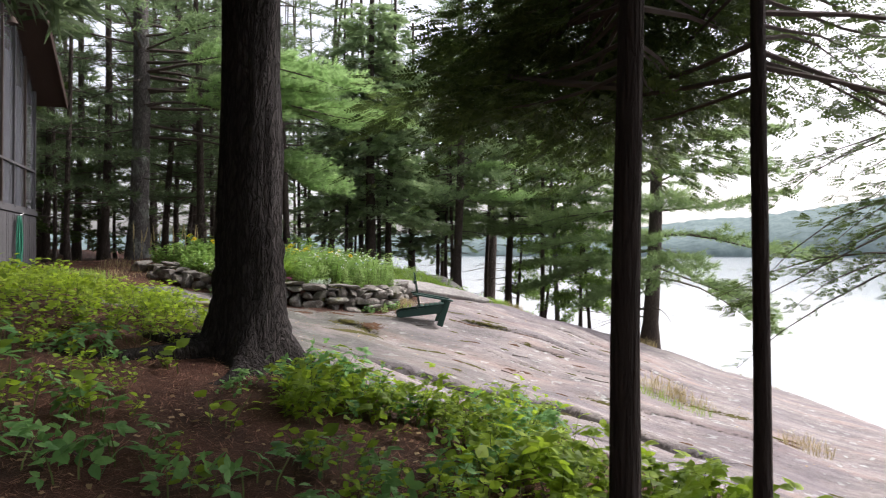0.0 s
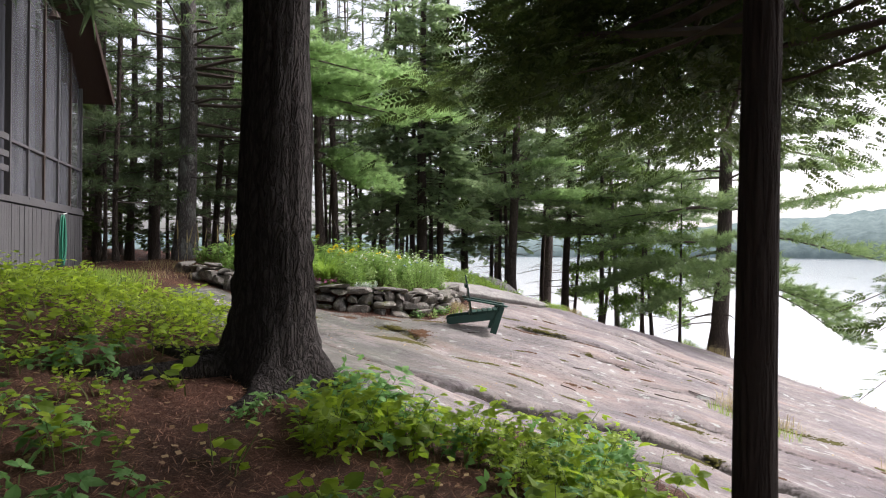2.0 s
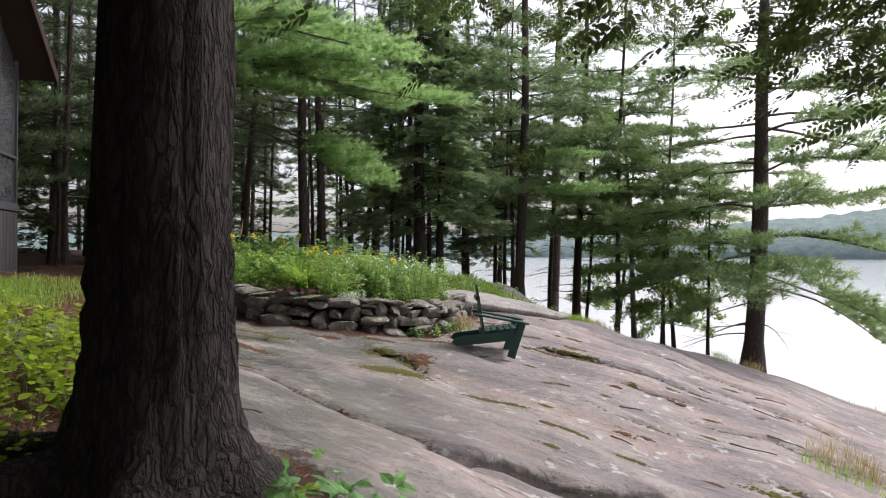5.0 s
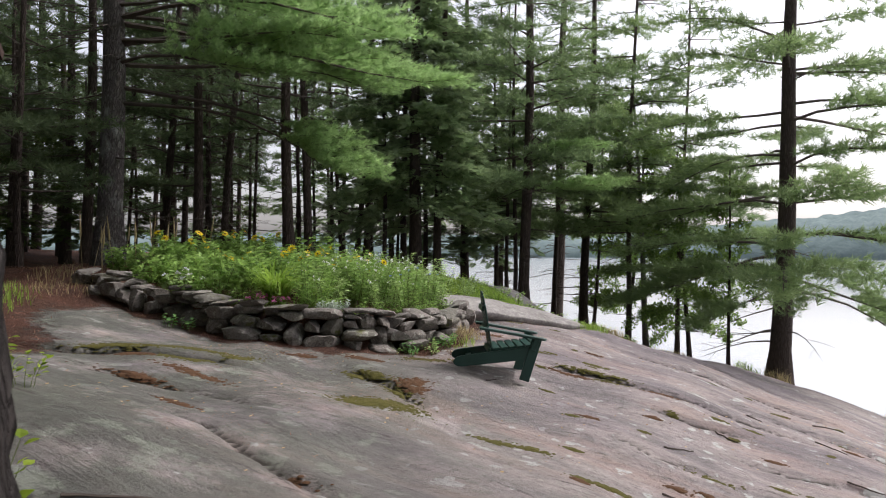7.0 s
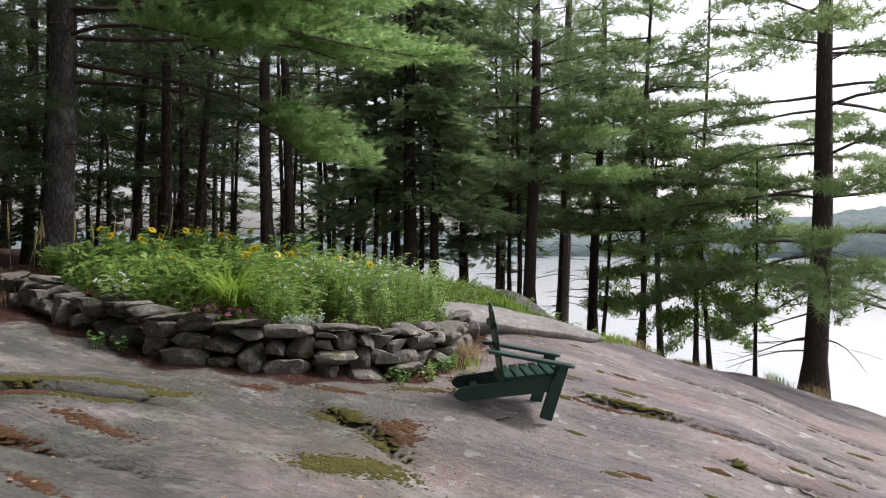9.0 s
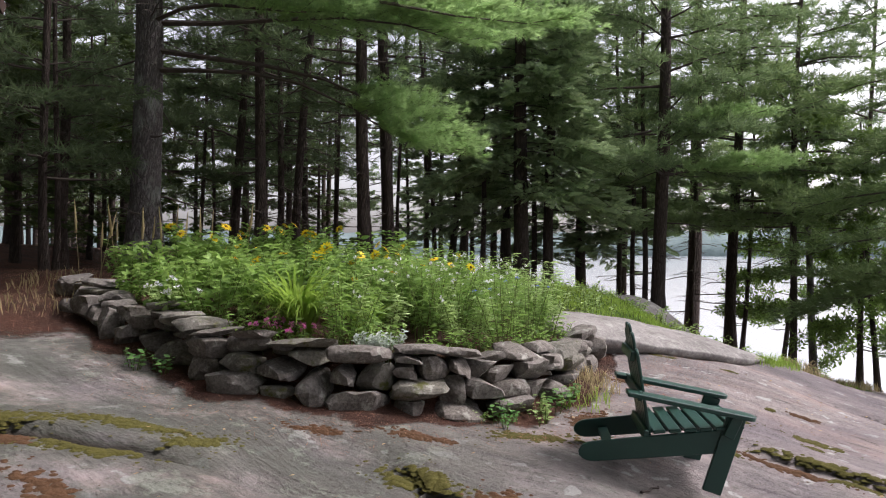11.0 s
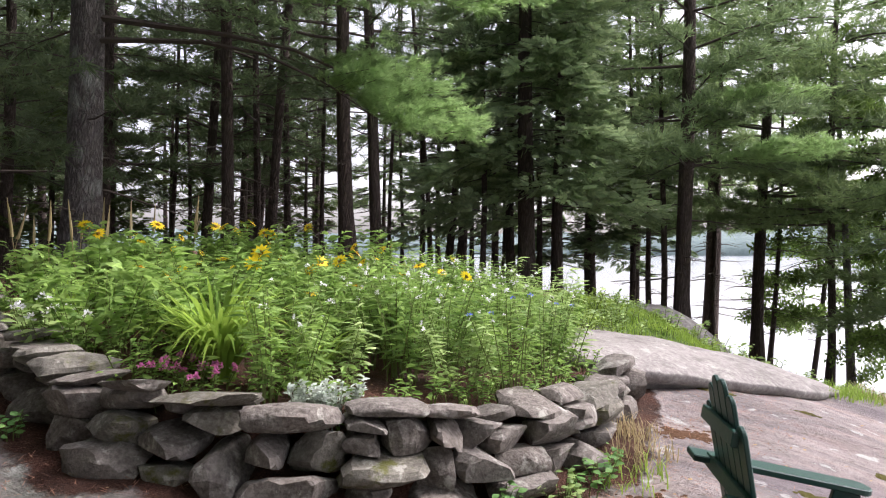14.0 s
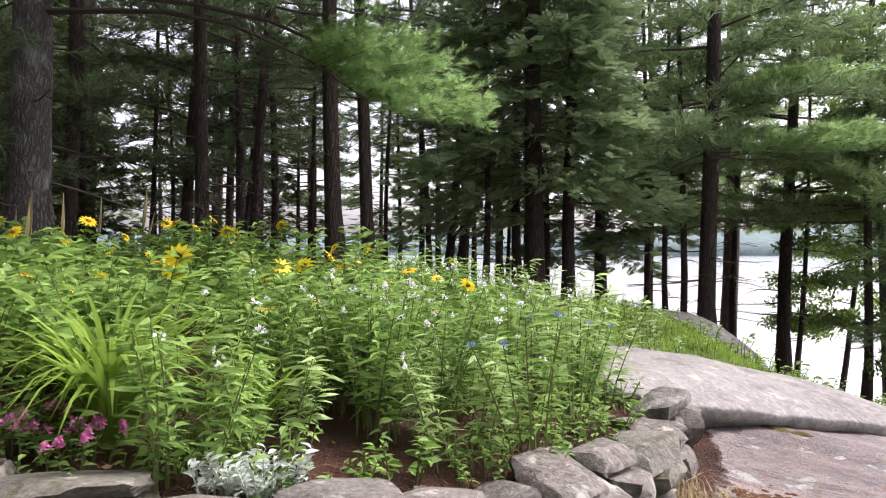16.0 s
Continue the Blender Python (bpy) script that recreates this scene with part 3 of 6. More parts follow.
def build_hills():
    """Wooded ridges beyond the lake, uneven along their tops."""
    rng = np.random.default_rng(5)
    a = np.radians(np.linspace(-180, 180, 900))
    for dist, top, haze in ((950, 58, 0), (1300, 84, 1)):
        ridge = np.array([noise.noise((math.cos(q) * 6 + haze * 9, math.sin(q) * 6, 0)) for q in a])
        crest = top * (0.42 + 0.2 * ridge + 0.75 * np.exp(-((np.degrees(a) - 34) / 15) ** 2)) + rng.uniform(0, 2.5, len(a))
        rows = []
        for k, (dr, hz) in enumerate(((0, -6), (4, 5), (60, 0.55), (130, 1.0), (200, 0.4))):
            r = dist + dr + rng.uniform(-1, 1, len(a))
            z = np.full(len(a), float(hz)) if k < 2 else crest * hz + rng.uniform(-2, 2, len(a))
            rows.append(np.stack([np.sin(a) * r, np.cos(a) * r, z], 1))
        v = np.concatenate(rows)
        i = np.arange(4)[:, None] * len(a) + np.arange(len(a) - 1)[None]
        f = np.stack([i, i + 1, i + len(a) + 1, i + len(a)], -1).reshape(-1, 4)
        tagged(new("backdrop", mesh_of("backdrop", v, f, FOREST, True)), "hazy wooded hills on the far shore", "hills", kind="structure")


build_ground()
build_lake()
build_hills()


# ---- trees ----
def trunk_path(h, lean, rng, n=14, wave=0.05):
    z = np.linspace(-0.25, h, n)
    ph = rng.uniform(0, 6, 2)
    x = lean[0] * z + wave * np.sin(z * 0.55 + ph[0]) * np.clip(z, 0, 1)
    y = lean[1] * z + wave * np.sin(z * 0.47 + ph[1]) * np.clip(z, 0, 1)
    return np.stack([x, y, z], 1)


def at_height(path, z):
    return np.array([np.interp(z, path[:, 2], path[:, k]) for k in range(3)])


def limb(base, way, length, sag, rng, n=6):
    t = np.linspace(0, 1, n)[:, None]
    p = base + way * length * t
    p[:, 2] += -sag * length * t[:, 0] ** 2 + 0.03 * length * np.sin(t[:, 0] * 5 + rng.uniform(0, 6))
    return p


def conifer(x, y, r, h, lo, spread, lean=(0, 0), mat=None, bark=None, dens=1.0, tuft=0.3, seed=1, sag=0.12, label="", name="pine_tree", top=99.0, sides=8,
            limbs_each=4, rise=0.1, step=0.75, dead=True, extra=(), plate=0.2, bough_mat=None, uneven=0.55, thin=0.4):
    """A conifer: tapering trunk, whorls of limbs with side twigs, and needle tufts in flat plates along them."""
    rng = np.random.default_rng(seed)
    tree = thing(name, pose(x, y, ground_z(x, y)), label or "tall pine with a bare dark lower trunk", "tree", "lakeside wood")
    path = trunk_path(h, lean, rng)
    zz = path[:, 2]
    rad = r * (1 - 0.75 * np.clip(zz / h, 0, 1)) * (1 + 0.5 * np.exp(-np.clip(zz, 0, None) / 0.25))
    part("trunk", tube(path, rad, sides, 0.03, rng), bark or BARK, tree, smooth=True)
    wood, all_pos, all_way, all_size = [], [], [], []
    z = lo
    plan = []
    while z < min(h - 0.3, top):
        k = (z - lo) / max(h - lo, 1)
        for j in range(limbs_each):
            a = rng.uniform(0, 2 * np.pi)
            plan.append((z + rng.uniform(-0.3, 0.3) * step, a, spread * (1 - 0.75 * k) * rng.uniform(uneven, 1.1), rise + rng.uniform(-0.12, 0.12), dens * rng.uniform(0.5, 1.2) * (thin if z > 9 else 1.0), tuft))
        z += step * (1 + 0.6 * k)
    own = len(plan)
    plan += list(extra)
    more = len(plan)
    if dead:
        for j in range(int(lo * 4)):
            plan.append((rng.uniform(0.8, lo + 0.5), rng.uniform(0, 6.28), spread * rng.uniform(0.15, 0.45), rng.uniform(-0.2, 0.1), 0.0, tuft))
    light = ([], [], [])
    for no, (z, a, length, up, den, tsize, *begin) in enumerate(plan):
        pos, way, size = light if own <= no < more else (all_pos, all_way, all_size)
        base = at_height(path, z)
        d = np.array([math.cos(a), math.sin(a), up])
        p = limb(base, d, length, begin[1] if len(begin) > 1 else sag * rng.uniform(0.5, 1.4), rng)
        wood.append(tube(p, np.linspace(max(0.012, 0.009 * length + 0.006), 0.004, len(p)), 4))
        if den <= 0:
            for q in range(3):
                o = p[2 + q]
                ang = a + rng.choice((-1, 1)) * rng.uniform(0.4, 1.0)
                tip = o + np.array([math.cos(ang), math.sin(ang), rng.uniform(-0.4, 0.2)]) * length * rng.uniform(0.2, 0.45)
                wood.append(tube(np.array([o, (o + tip) / 2 + (0, 0, 0.02), tip]), (0.006, 0.005, 0.003), 3))
            continue
        n = max(2, int(length * (7 if own <= no < more else 4.2)))
        for t in np.linspace(begin[0] if begin else 0.28, 1.0, n):
            o = np.array([np.interp(t, np.linspace(0, 1, len(p)), p[:, k]) for k in range(3)])
            for s in (-1, 1):
                if rng.uniform() > min(1, den):
                    continue
                ang = a + s * rng.uniform(0.5, 1.1) * (1.15 - 0.75 * t)
                tl = length * (0.14 + 0.3 * (1 - t)) * rng.uniform(0.6, 1.2)
                td = np.array([math.cos(ang), math.sin(ang), rng.uniform(-0.12, 0.16)])
                m = max(2, int(tl / (tsize * 0.42)))
                q = np.linspace(0.15, 1, m)[:, None]
                pts = o + td * tl * q + rng.standard_normal((m, 3)) * (tsize * 0.22, tsize * 0.22, tsize * plate * 0.5)
                pos.append(pts)
                way.append(np.tile(td + np.array([0, 0, 0.25]), (m, 1)) + 0.45 * rng.standard_normal((m, 3)))
                size.append(tsize * rng.uniform(0.6, 1.15, m))
                if rng.uniform() < 0.2:
                    wood.append(tube(np.array([o, o + td * tl * 0.55, o + td * tl]), (0.007, 0.005, 0.003), 3))
    if wood:
        tagged(part("limbwork", joined(wood), TWIG, tree), kind="stuff")
    for name_of, (pos, way, size), stuff in (("crown", (all_pos, all_way, all_size), mat or PINE), ("bough", light, bough_mat or PINE_LIGHT)):
        if pos:
            pos, way, size = np.concatenate(pos), np.concatenate(way), np.concatenate(size)
            shape_of = TUFT_SOFT if name_of == "bough" else (TUFT_FAR if tuft > 0.33 else TUFT)
            part(name_of, scatter(shape_of, pos, frames_along(way, rng), size), stuff, tree)
    return tree


def frond_tree(x, y, r, h, lo, spread, lean=(0, 0), mat=None, bark=None, dens=1.0, size0=0.3, seed=1, label="", name="cedar_tree", limbs=40, fan=None, droop=0.25, top=None,
               sides=8, leaf=None, flat=0.5):
    """A cedar, hemlock or leafy tree: limbs that carry sprays or leaves in hanging layers. fan: the span of ways in which limbs grow."""
    rng = np.random.default_rng(seed)
    tree = thing(name, pose(x, y, ground_z(x, y)), label, "tree", "lakeside wood")
    path = trunk_path(h, lean, rng, wave=0.03)
    rad = r * (1 - 0.7 * np.clip(path[:, 2] / h, 0, 1)) * (1 + 0.35 * np.exp(-np.clip(path[:, 2], 0, None) / 0.2))
    part("trunk", tube(path, rad, sides, 0.025, rng), bark or BARK_DARK, tree, smooth=True)
    wood, pos, way, size = [], [], [], []
    for i in range(limbs):
        k = (i + rng.uniform()) / limbs
        z = lo + ((top or h - 0.2) - lo) * k
        a = rng.uniform(*(fan or (0, 2 * np.pi)))
        length = spread * rng.uniform(0.5, 1.1) * (1 - 0.55 * k * (h > 0))
        base = at_height(path, z)
        p = limb(base, np.array([math.cos(a), math.sin(a), rng.uniform(-0.05, 0.2)]), length, droop * rng.uniform(0.4, 1.3), rng)
        wood.append(tube(p, np.linspace(0.005 + 0.004 * length, 0.002, len(p)), 4))
        n = max(3, int(length * 16 * dens))
        t = rng.uniform(0.2, 1.0, n)
        o = np.stack([np.interp(t, np.linspace(0, 1, len(p)), p[:, c]) for c in range(3)], 1)
        ang = a + rng.choice([-1, 1], n) * rng.uniform(0.2, 1.3, n)
        off = rng.uniform(0.0, 0.42, n) * length * (1.15 - t)
        d = np.stack([np.cos(ang), np.sin(ang), rng.uniform(-0.5, 0.15, n)], 1)
        pos.append(o + d * off[:, None]), way.append(d), size.append(size0 * rng.uniform(0.6, 1.2, n))
    tagged(part("limbwork", joined(wood), TWIG, tree), kind="stuff")
    pos, way, size = np.concatenate(pos), np.concatenate(way), np.concatenate(size)
    shape_of = leaf or SPRAY
    part("crown", scatter(shape_of, pos, flat_frames(way, rng, flat), size), mat or CEDAR, tree)
    return tree


def big_pine(x, y):
    """The thick pine beside the way, with a flared foot and spreading roots."""
    rng = np.random.default_rng(11)
    tree = thing("pine_tree", pose(x, y, ground_z(x, y)), "thick old pine with dark furrowed bark and spreading roots", "tree", "lakeside wood")
    h, n, s = 15.0, 60, 40
    z = np.concatenate([np.linspace(-0.35, 1.2, 26), np.linspace(1.3, h, n - 26)])
    w = np.arange(s) * 2 * np.pi / s
    lobes = 0.5 + 0.5 * np.cos(w * 5 + 0.9) + 0.25 * np.cos(w * 3 + 2)
    v = []
    for zi in z:
        up = max(zi + 0.1, 0)
        r = 0.262 * (1 - 0.045 * up) + 0.30 * math.exp(-up / 0.2) * (0.55 + 0.75 * lobes) + 0.06 * math.exp(-up / 0.6)
        furrow = 0.012 * np.sin(w * 20 + 2.2 * np.sin(zi * 1.3)) + 0.009 * np.sin(w * 13 + zi * 2.1) + 0.007 * rng.standard_normal(s)
        rr = r + furrow
        v.append(np.stack([rr * np.cos(w) + 0.004 * zi * zi * 0.2, rr * np.sin(w), np.full(s, zi)], 1))
    i = np.arange(n - 1)[:, None] * s
    j, j2 = np.arange(s)[None], (np.arange(s)[None] + 1) % s
    f = np.stack([i + j, i + j2, i + s + j2, i + s + j], -1).reshape(-1, 4)
    part("trunk", (np.concatenate(v), f), BARK, tree, smooth=True)
    for k, (a, length) in enumerate(((3.6, 1.5), (2.9, 1.1), (4.6, 0.9), (5.6, 0.7), (1.2, 0.8))):
        t = np.linspace(0.15, 1, 9)
        px, py = np.cos(a + 0.25 * np.sin(t * 3)) * length * t, np.sin(a + 0.25 * np.sin(t * 3)) * length * t
        gz = height(px + x, py + y) - ground_z(x, y)
        part("root", tube(np.stack([px, py, gz + 0.05 - 0.09 * t], 1), np.linspace(0.13, 0.04, 9), 8, 0.06, rng), BARK, tree, smooth=True)
    wood, pos, way = [], [], []
    for k in range(120):
        zb, a, length = rng.uniform(5.0, 14.5), rng.uniform(0, 6.28), rng.uniform(2.0, 5.2)
        p = limb(np.array([0, 0, zb]), np.array([math.cos(a), math.sin(a), 0.1]), length, 0.1, rng)
        wood.append(tube(p, np.linspace(0.04, 0.006, 6), 5))
        q = p[2:].repeat(14, 0) + rng.standard_normal((56, 3)) * (0.55, 0.55, 0.14)
        pos.append(q), way.append(np.tile((math.cos(a), math.sin(a), 0.3), (56, 1)) + 0.6 * rng.standard_normal((56, 3)))
    tagged(part("limbwork", joined(wood), TWIG, tree), kind="stuff")
    pos = np.concatenate(pos)
    part("crown", scatter(TUFT_FAR, pos, frames_along(np.concatenate(way), rng), rng.uniform(0.35, 0.6, len(pos))), PINE, tree)


big_pine(-1.62, 5.98)

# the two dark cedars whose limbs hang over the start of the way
# the sprays' backlit darkness against the sky is in their colour
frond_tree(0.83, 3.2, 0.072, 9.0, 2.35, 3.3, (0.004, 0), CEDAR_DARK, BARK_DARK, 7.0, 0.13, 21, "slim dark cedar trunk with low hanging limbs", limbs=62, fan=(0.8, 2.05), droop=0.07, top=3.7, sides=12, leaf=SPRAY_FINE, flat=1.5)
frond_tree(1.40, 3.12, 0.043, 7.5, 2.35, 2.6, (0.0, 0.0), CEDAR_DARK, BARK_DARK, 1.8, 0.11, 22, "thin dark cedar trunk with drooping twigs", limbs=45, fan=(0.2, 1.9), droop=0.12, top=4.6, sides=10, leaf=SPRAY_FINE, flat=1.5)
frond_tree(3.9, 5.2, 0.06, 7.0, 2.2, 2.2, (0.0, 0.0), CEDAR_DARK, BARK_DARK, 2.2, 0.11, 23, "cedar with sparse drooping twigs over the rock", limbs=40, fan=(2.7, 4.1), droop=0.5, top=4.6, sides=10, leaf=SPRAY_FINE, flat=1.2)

# big grey pine behind the garden; two of its long limbs reach over the bed
conifer(-7.6, 17.8, 0.24, 17, 5.4, 4.0, (0.0, 0.0), PINE, BARK_GREY, 0.5, 0.30, 31, label="big grey-barked pine with long low limbs", sides=18, limbs_each=4,
        extra=[(3.75 + 0.17 * k, -0.36 + 0.115 * (k * 5 % 7), 3.9 + 0.36 * (k * 3 % 7), 0.05, 1.6, 0.18, 0.36, 0.15) for k in range(9)]
        + [(3.5, 0.10, 4.7, -0.07, 1.5, 0.15, 0.66, 0.32), (3.2, 0.0, 4.2, -0.06, 1.2, 0.15, 0.76, 0.28)])

# lakeside pine with limbs down to the rock
conifer(6.4, 22.1, 0.25, 14, 2.7, 4.7, (0.035, 0.0), PINE_SHORE, BARK_BROWN, 1.5, 0.25, 41, label="spreading pine on the shore with sparse level limbs", sides=14, limbs_each=7, step=0.85, rise=0.12, sag=0.22, dead=True, uneven=0.3, bough_mat=PINE_SHORE,
        extra=((2.3, 0.0, 3.6, -0.25, 1.2, 0.26, 0.45), (2.6, -0.5, 3.2, -0.2, 1.2, 0.26, 0.4), (2.4, 3.6, 2.6, -0.2, 1.2, 0.26, 0.5), (3.0, 3.0, 3.6, -0.05, 1.2, 0.26, 0.3)))

# the stand by the water
STAND = [(0.49, 23.3, 0.15, 16, 3.6, 3.0, (0.01, 0)), (2.04, 31.4, 0.24, 17, 4.4, 3.2, (0.02, 0.0)), (2.5, 27.1, 0.14, 15, 3.5, 3.2, (0.028, 0)), (2.83, 27.5, 0.06, 9, 3.4, 1.6, (0.05, 0)),
         (0.29, 25.4, 0.07, 11, 3.6, 1.6, (0.0, 0)), (0.0, 30.5, 0.10, 13, 3.0, 2.2, (0.0, 0)), (1.75, 28.6, 0.09, 11, 3.4, 1.8, (0.02, 0)), (0.15, 27.2, 0.07, 10, 3.5, 1.6, (0.0, 0)), (3.5, 25.4, 0.085, 13, 3.5, 2.9, (0.02, 0)), (4.9, 25.4, 0.07, 12, 3.6, 2.7, (0.03, 0))]
for i, (x, y, r, h, lo, sp, lean) in enumerate(STAND):
    boughs = [(z, -1.0 + 0.16 * k, ln - 0.25 * abs(k - 2), 0.03, 1.8, 0.13, 0.3, 0.02) for z, ln in ((3.5, 2.6), (4.45, 2.2)) for k in range(5)] if i == 0 else []
    conifer(x, y, r, h, lo, sp, lean, PINE_SHORE if i % 3 else PINE, BARK_BROWN, 1.3, 0.27, 50 + i, limbs_each=5, step=0.6, extra=boughs)

# the wood behind the garden
WOOD = [(-9.3, 17.7, 0.09, 13, (0, 0)), (-6.9, 20.3, 0.14, 15, (-0.02, 0)), (-7.8, 23.0, 0.10, 14, (0, 0)), (-8.2, 25.2, 0.11, 15, (0.01, 0)), (-9.07, 23.3, 0.14, 15, (0.04, 0)), (-9.83, 26.3, 0.13, 16, (0.01, 0)),
        (-9.4, 26.9, 0.12, 16, (-0.01, 0)), (-7.02, 22.1, 0.12, 15, (0.07, 0)), (-7.25, 25.2, 0.065, 14, (0, 0)), (-4.88, 20.5, 0.16, 16, (-0.03, 0.01)), (-4.55, 21.0, 0.13, 15, (-0.06, 0.02)),
        (-4.9, 26.0, 0.08, 13, (-0.06, 0)), (-4.3, 25.0, 0.11, 14, (0.08, 0)), (-4.0, 25.0, 0.14, 15, (0.03, 0)), (-3.4, 26.5, 0.12, 14, (0, 0)), (-2.7, 24.0, 0.12, 14, (-0.01, 0)), (-2.6, 28.5, 0.11, 14, (0, 0)),
        (-12.6, 24.5, 0.18, 16, (0.02, 0)), (-11.4, 20.5, 0.14, 15, (0, 0)), (-14.6, 27.5, 0.16, 16, (0, 0)), (-10.2, 21.5, 0.17, 16, (0.01, 0)), (-11.8, 29.0, 0.14, 15, (0, 0)), (-16.0, 24.0, 0.15, 15, (0, 0)),
        (-10.0, 31.5, 0.12, 15, (0.0, 0)), (-14.0, 33.0, 0.14, 15, (0, 0)), (-17.5, 30.0, 0.16, 15, (0, 0)), (-13.0, 21.0, 0.12, 14, (0, 0)), (-9.4, 26.0, 0.10, 14, (0.09, 0)), (-5.6, 30.0, 0.10, 14, (0, 0)), (-19.0, 27.0, 0.16, 15, (0, 0)),
        (-12.0, 36.0, 0.13, 15, (0, 0)), (-15.8, 20.5, 0.16, 15, (0, 0)), (-6.8, 32.5, 0.09, 13, (0, 0))]
for i, (x, y, r, h, lean) in enumerate(WOOD):
    rng = np.random.default_rng(900 + i)
    # all trees beyond -9 take the needles with shade in their colour
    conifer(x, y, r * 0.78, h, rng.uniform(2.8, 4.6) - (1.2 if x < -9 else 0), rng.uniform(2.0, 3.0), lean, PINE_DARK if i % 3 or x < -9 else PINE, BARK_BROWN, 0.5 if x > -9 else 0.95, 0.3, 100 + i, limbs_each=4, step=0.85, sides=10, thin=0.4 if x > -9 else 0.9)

# thin poles among the larger trunks
for i, (x, y, lx) in enumerate(((-8.3, 27.6, 0.02), (-6.2, 27.0, 0.03), (-5.5, 23.5, -0.02), (-3.1, 22.6, 0.0), (-6.6, 29.5, 0.0), (-10.8, 24.6, 0.03), (-11.6, 26.6, -0.02), (-3.7, 29.5, 0.02), (-1.9, 26.0, 0.0), (-10.6, 19.4, 0.01))):
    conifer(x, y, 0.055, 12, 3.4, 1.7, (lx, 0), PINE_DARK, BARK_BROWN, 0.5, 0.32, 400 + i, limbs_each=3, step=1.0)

# unseen trees added beside and behind the start to shade the ground
SHADE = [(-5.5, 2.0, 0.2), (-3.5, -3.0, 0.22), (2.5, -3.5, 0.18), (-9.0, 5.0, 0.22), (0.5, -6.0, 0.2), (-6.5, -4.0, 0.2), (-7.5, 7.6, 0.2), (-10.5, 0.0, 0.2), (4.5, -6.5, 0.2), (-1.5, -9.0, 0.2), (-11.5, 9.0, 0.2), (-8.5, -8.5, 0.2), (6.0, -1.5, 0.16), (-13.0, 14.0, 0.2)]
for i, (x, y, r) in enumerate(SHADE):
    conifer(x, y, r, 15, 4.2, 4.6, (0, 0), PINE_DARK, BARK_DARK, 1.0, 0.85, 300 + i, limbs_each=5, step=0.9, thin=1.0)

# cedars between the garden and the water, and leafy trees on the bank
frond_tree(-2.27, 22.4, 0.16, 12, 1.7, 2.2, (0.0, 0.0), CEDAR, BARK_BROWN, 2.5, 0.29, 61, "full-crowned cedar with feathery green sprays", limbs=100, droop=0.35, top=8.5, flat=0.8)
frond_tree(-1.75, 22.9, 0.11, 10, 1.5, 2.0, (0.02, 0.0), CEDAR, BARK_BROWN, 2.3, 0.29, 62, "full-crowned cedar with feathery green sprays", limbs=75, droop=0.35, top=8.0, flat=0.8)
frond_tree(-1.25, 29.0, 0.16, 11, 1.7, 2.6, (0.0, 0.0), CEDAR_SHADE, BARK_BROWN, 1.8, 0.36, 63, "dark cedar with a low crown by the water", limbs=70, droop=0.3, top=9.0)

# shaded young cedars and hemlocks that close the wood towards the water
YOUNG = [(-0.2, 28.2, 9.0, 1.9, 2.0), (-3.2, 29.6, 8.0, 1.2, 2.0), (-4.6, 29.8, 7.0, 0.7, 1.9), (-5.9, 29.2, 7.5, 0.7, 1.7), (-7.6, 31.0, 6.0, 0.3, 1.6), (-9.6, 29.6, 5.0, 0.3, 1.5),
         (-11.5, 31.0, 6.5, 0.4, 1.8), (-12.6, 27.4, 6.0, 0.5, 1.9), (-13.6, 24.0, 6.5, 0.5, 2.0), (-11.0, 22.8, 5.0, 0.5, 1.3), (-15.5, 27.0, 7.5, 0.4, 2.3), (-12.4, 19.6, 6.5, 0.6, 1.8)]
for i, (x, y, h, lo, sp) in enumerate(YOUNG):
    # left of -9 a deeper shade is put into the spray colour
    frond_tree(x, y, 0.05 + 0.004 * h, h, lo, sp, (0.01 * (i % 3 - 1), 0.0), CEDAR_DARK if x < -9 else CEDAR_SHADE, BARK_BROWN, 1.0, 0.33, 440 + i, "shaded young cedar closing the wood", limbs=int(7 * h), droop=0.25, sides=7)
LEAVES = scatter(LEAF, np.random.default_rng(7).uniform(-0.5, 0.5, (7, 3)), frames_along(np.random.default_rng(8).standard_normal((7, 3)), np.random.default_rng(9)), 0.42)
frond_tree(4.3, 26.6, 0.10, 8, 1.3, 2.4, (-0.05, 0.0), BROADLEAF, BARK_GREY, 1.8, 0.28, 64, "leafy young hardwood leaning over the bank", "hardwood_tree", limbs=44, droop=0.2, leaf=LEAVES, flat=2.0)
frond_tree(4.0, 28.6, 0.07, 8, 1.8, 1.8, (0.10, 0.0), BROADLEAF, BARK_DARK, 1.7, 0.28, 65, "thin leafy hardwood leaning over the bank", "hardwood_tree", limbs=36, droop=0.2, leaf=LEAVES, flat=2.0)
frond_tree(5.6, 23.2, 0.05, 5, 1.3, 1.1, (0.0, 0.0), BROADLEAF, BARK_DARK, 2.0, 0.24, 66, "small leafy hardwood beside the shore pine", "hardwood_tree", limbs=26, droop=0.3, leaf=LEAVES, flat=2.0)

frond_tree(5.2, 25.2, 0.07, 6, 0.9, 1.9, (-0.06, 0.0), BROADLEAF, BARK_DARK, 2.4, 0.24, 67, "leafy hardwood with low boughs hanging towards the water", "hardwood_tree", limbs=34, droop=0.5, leaf=LEAVES, flat=2.0)


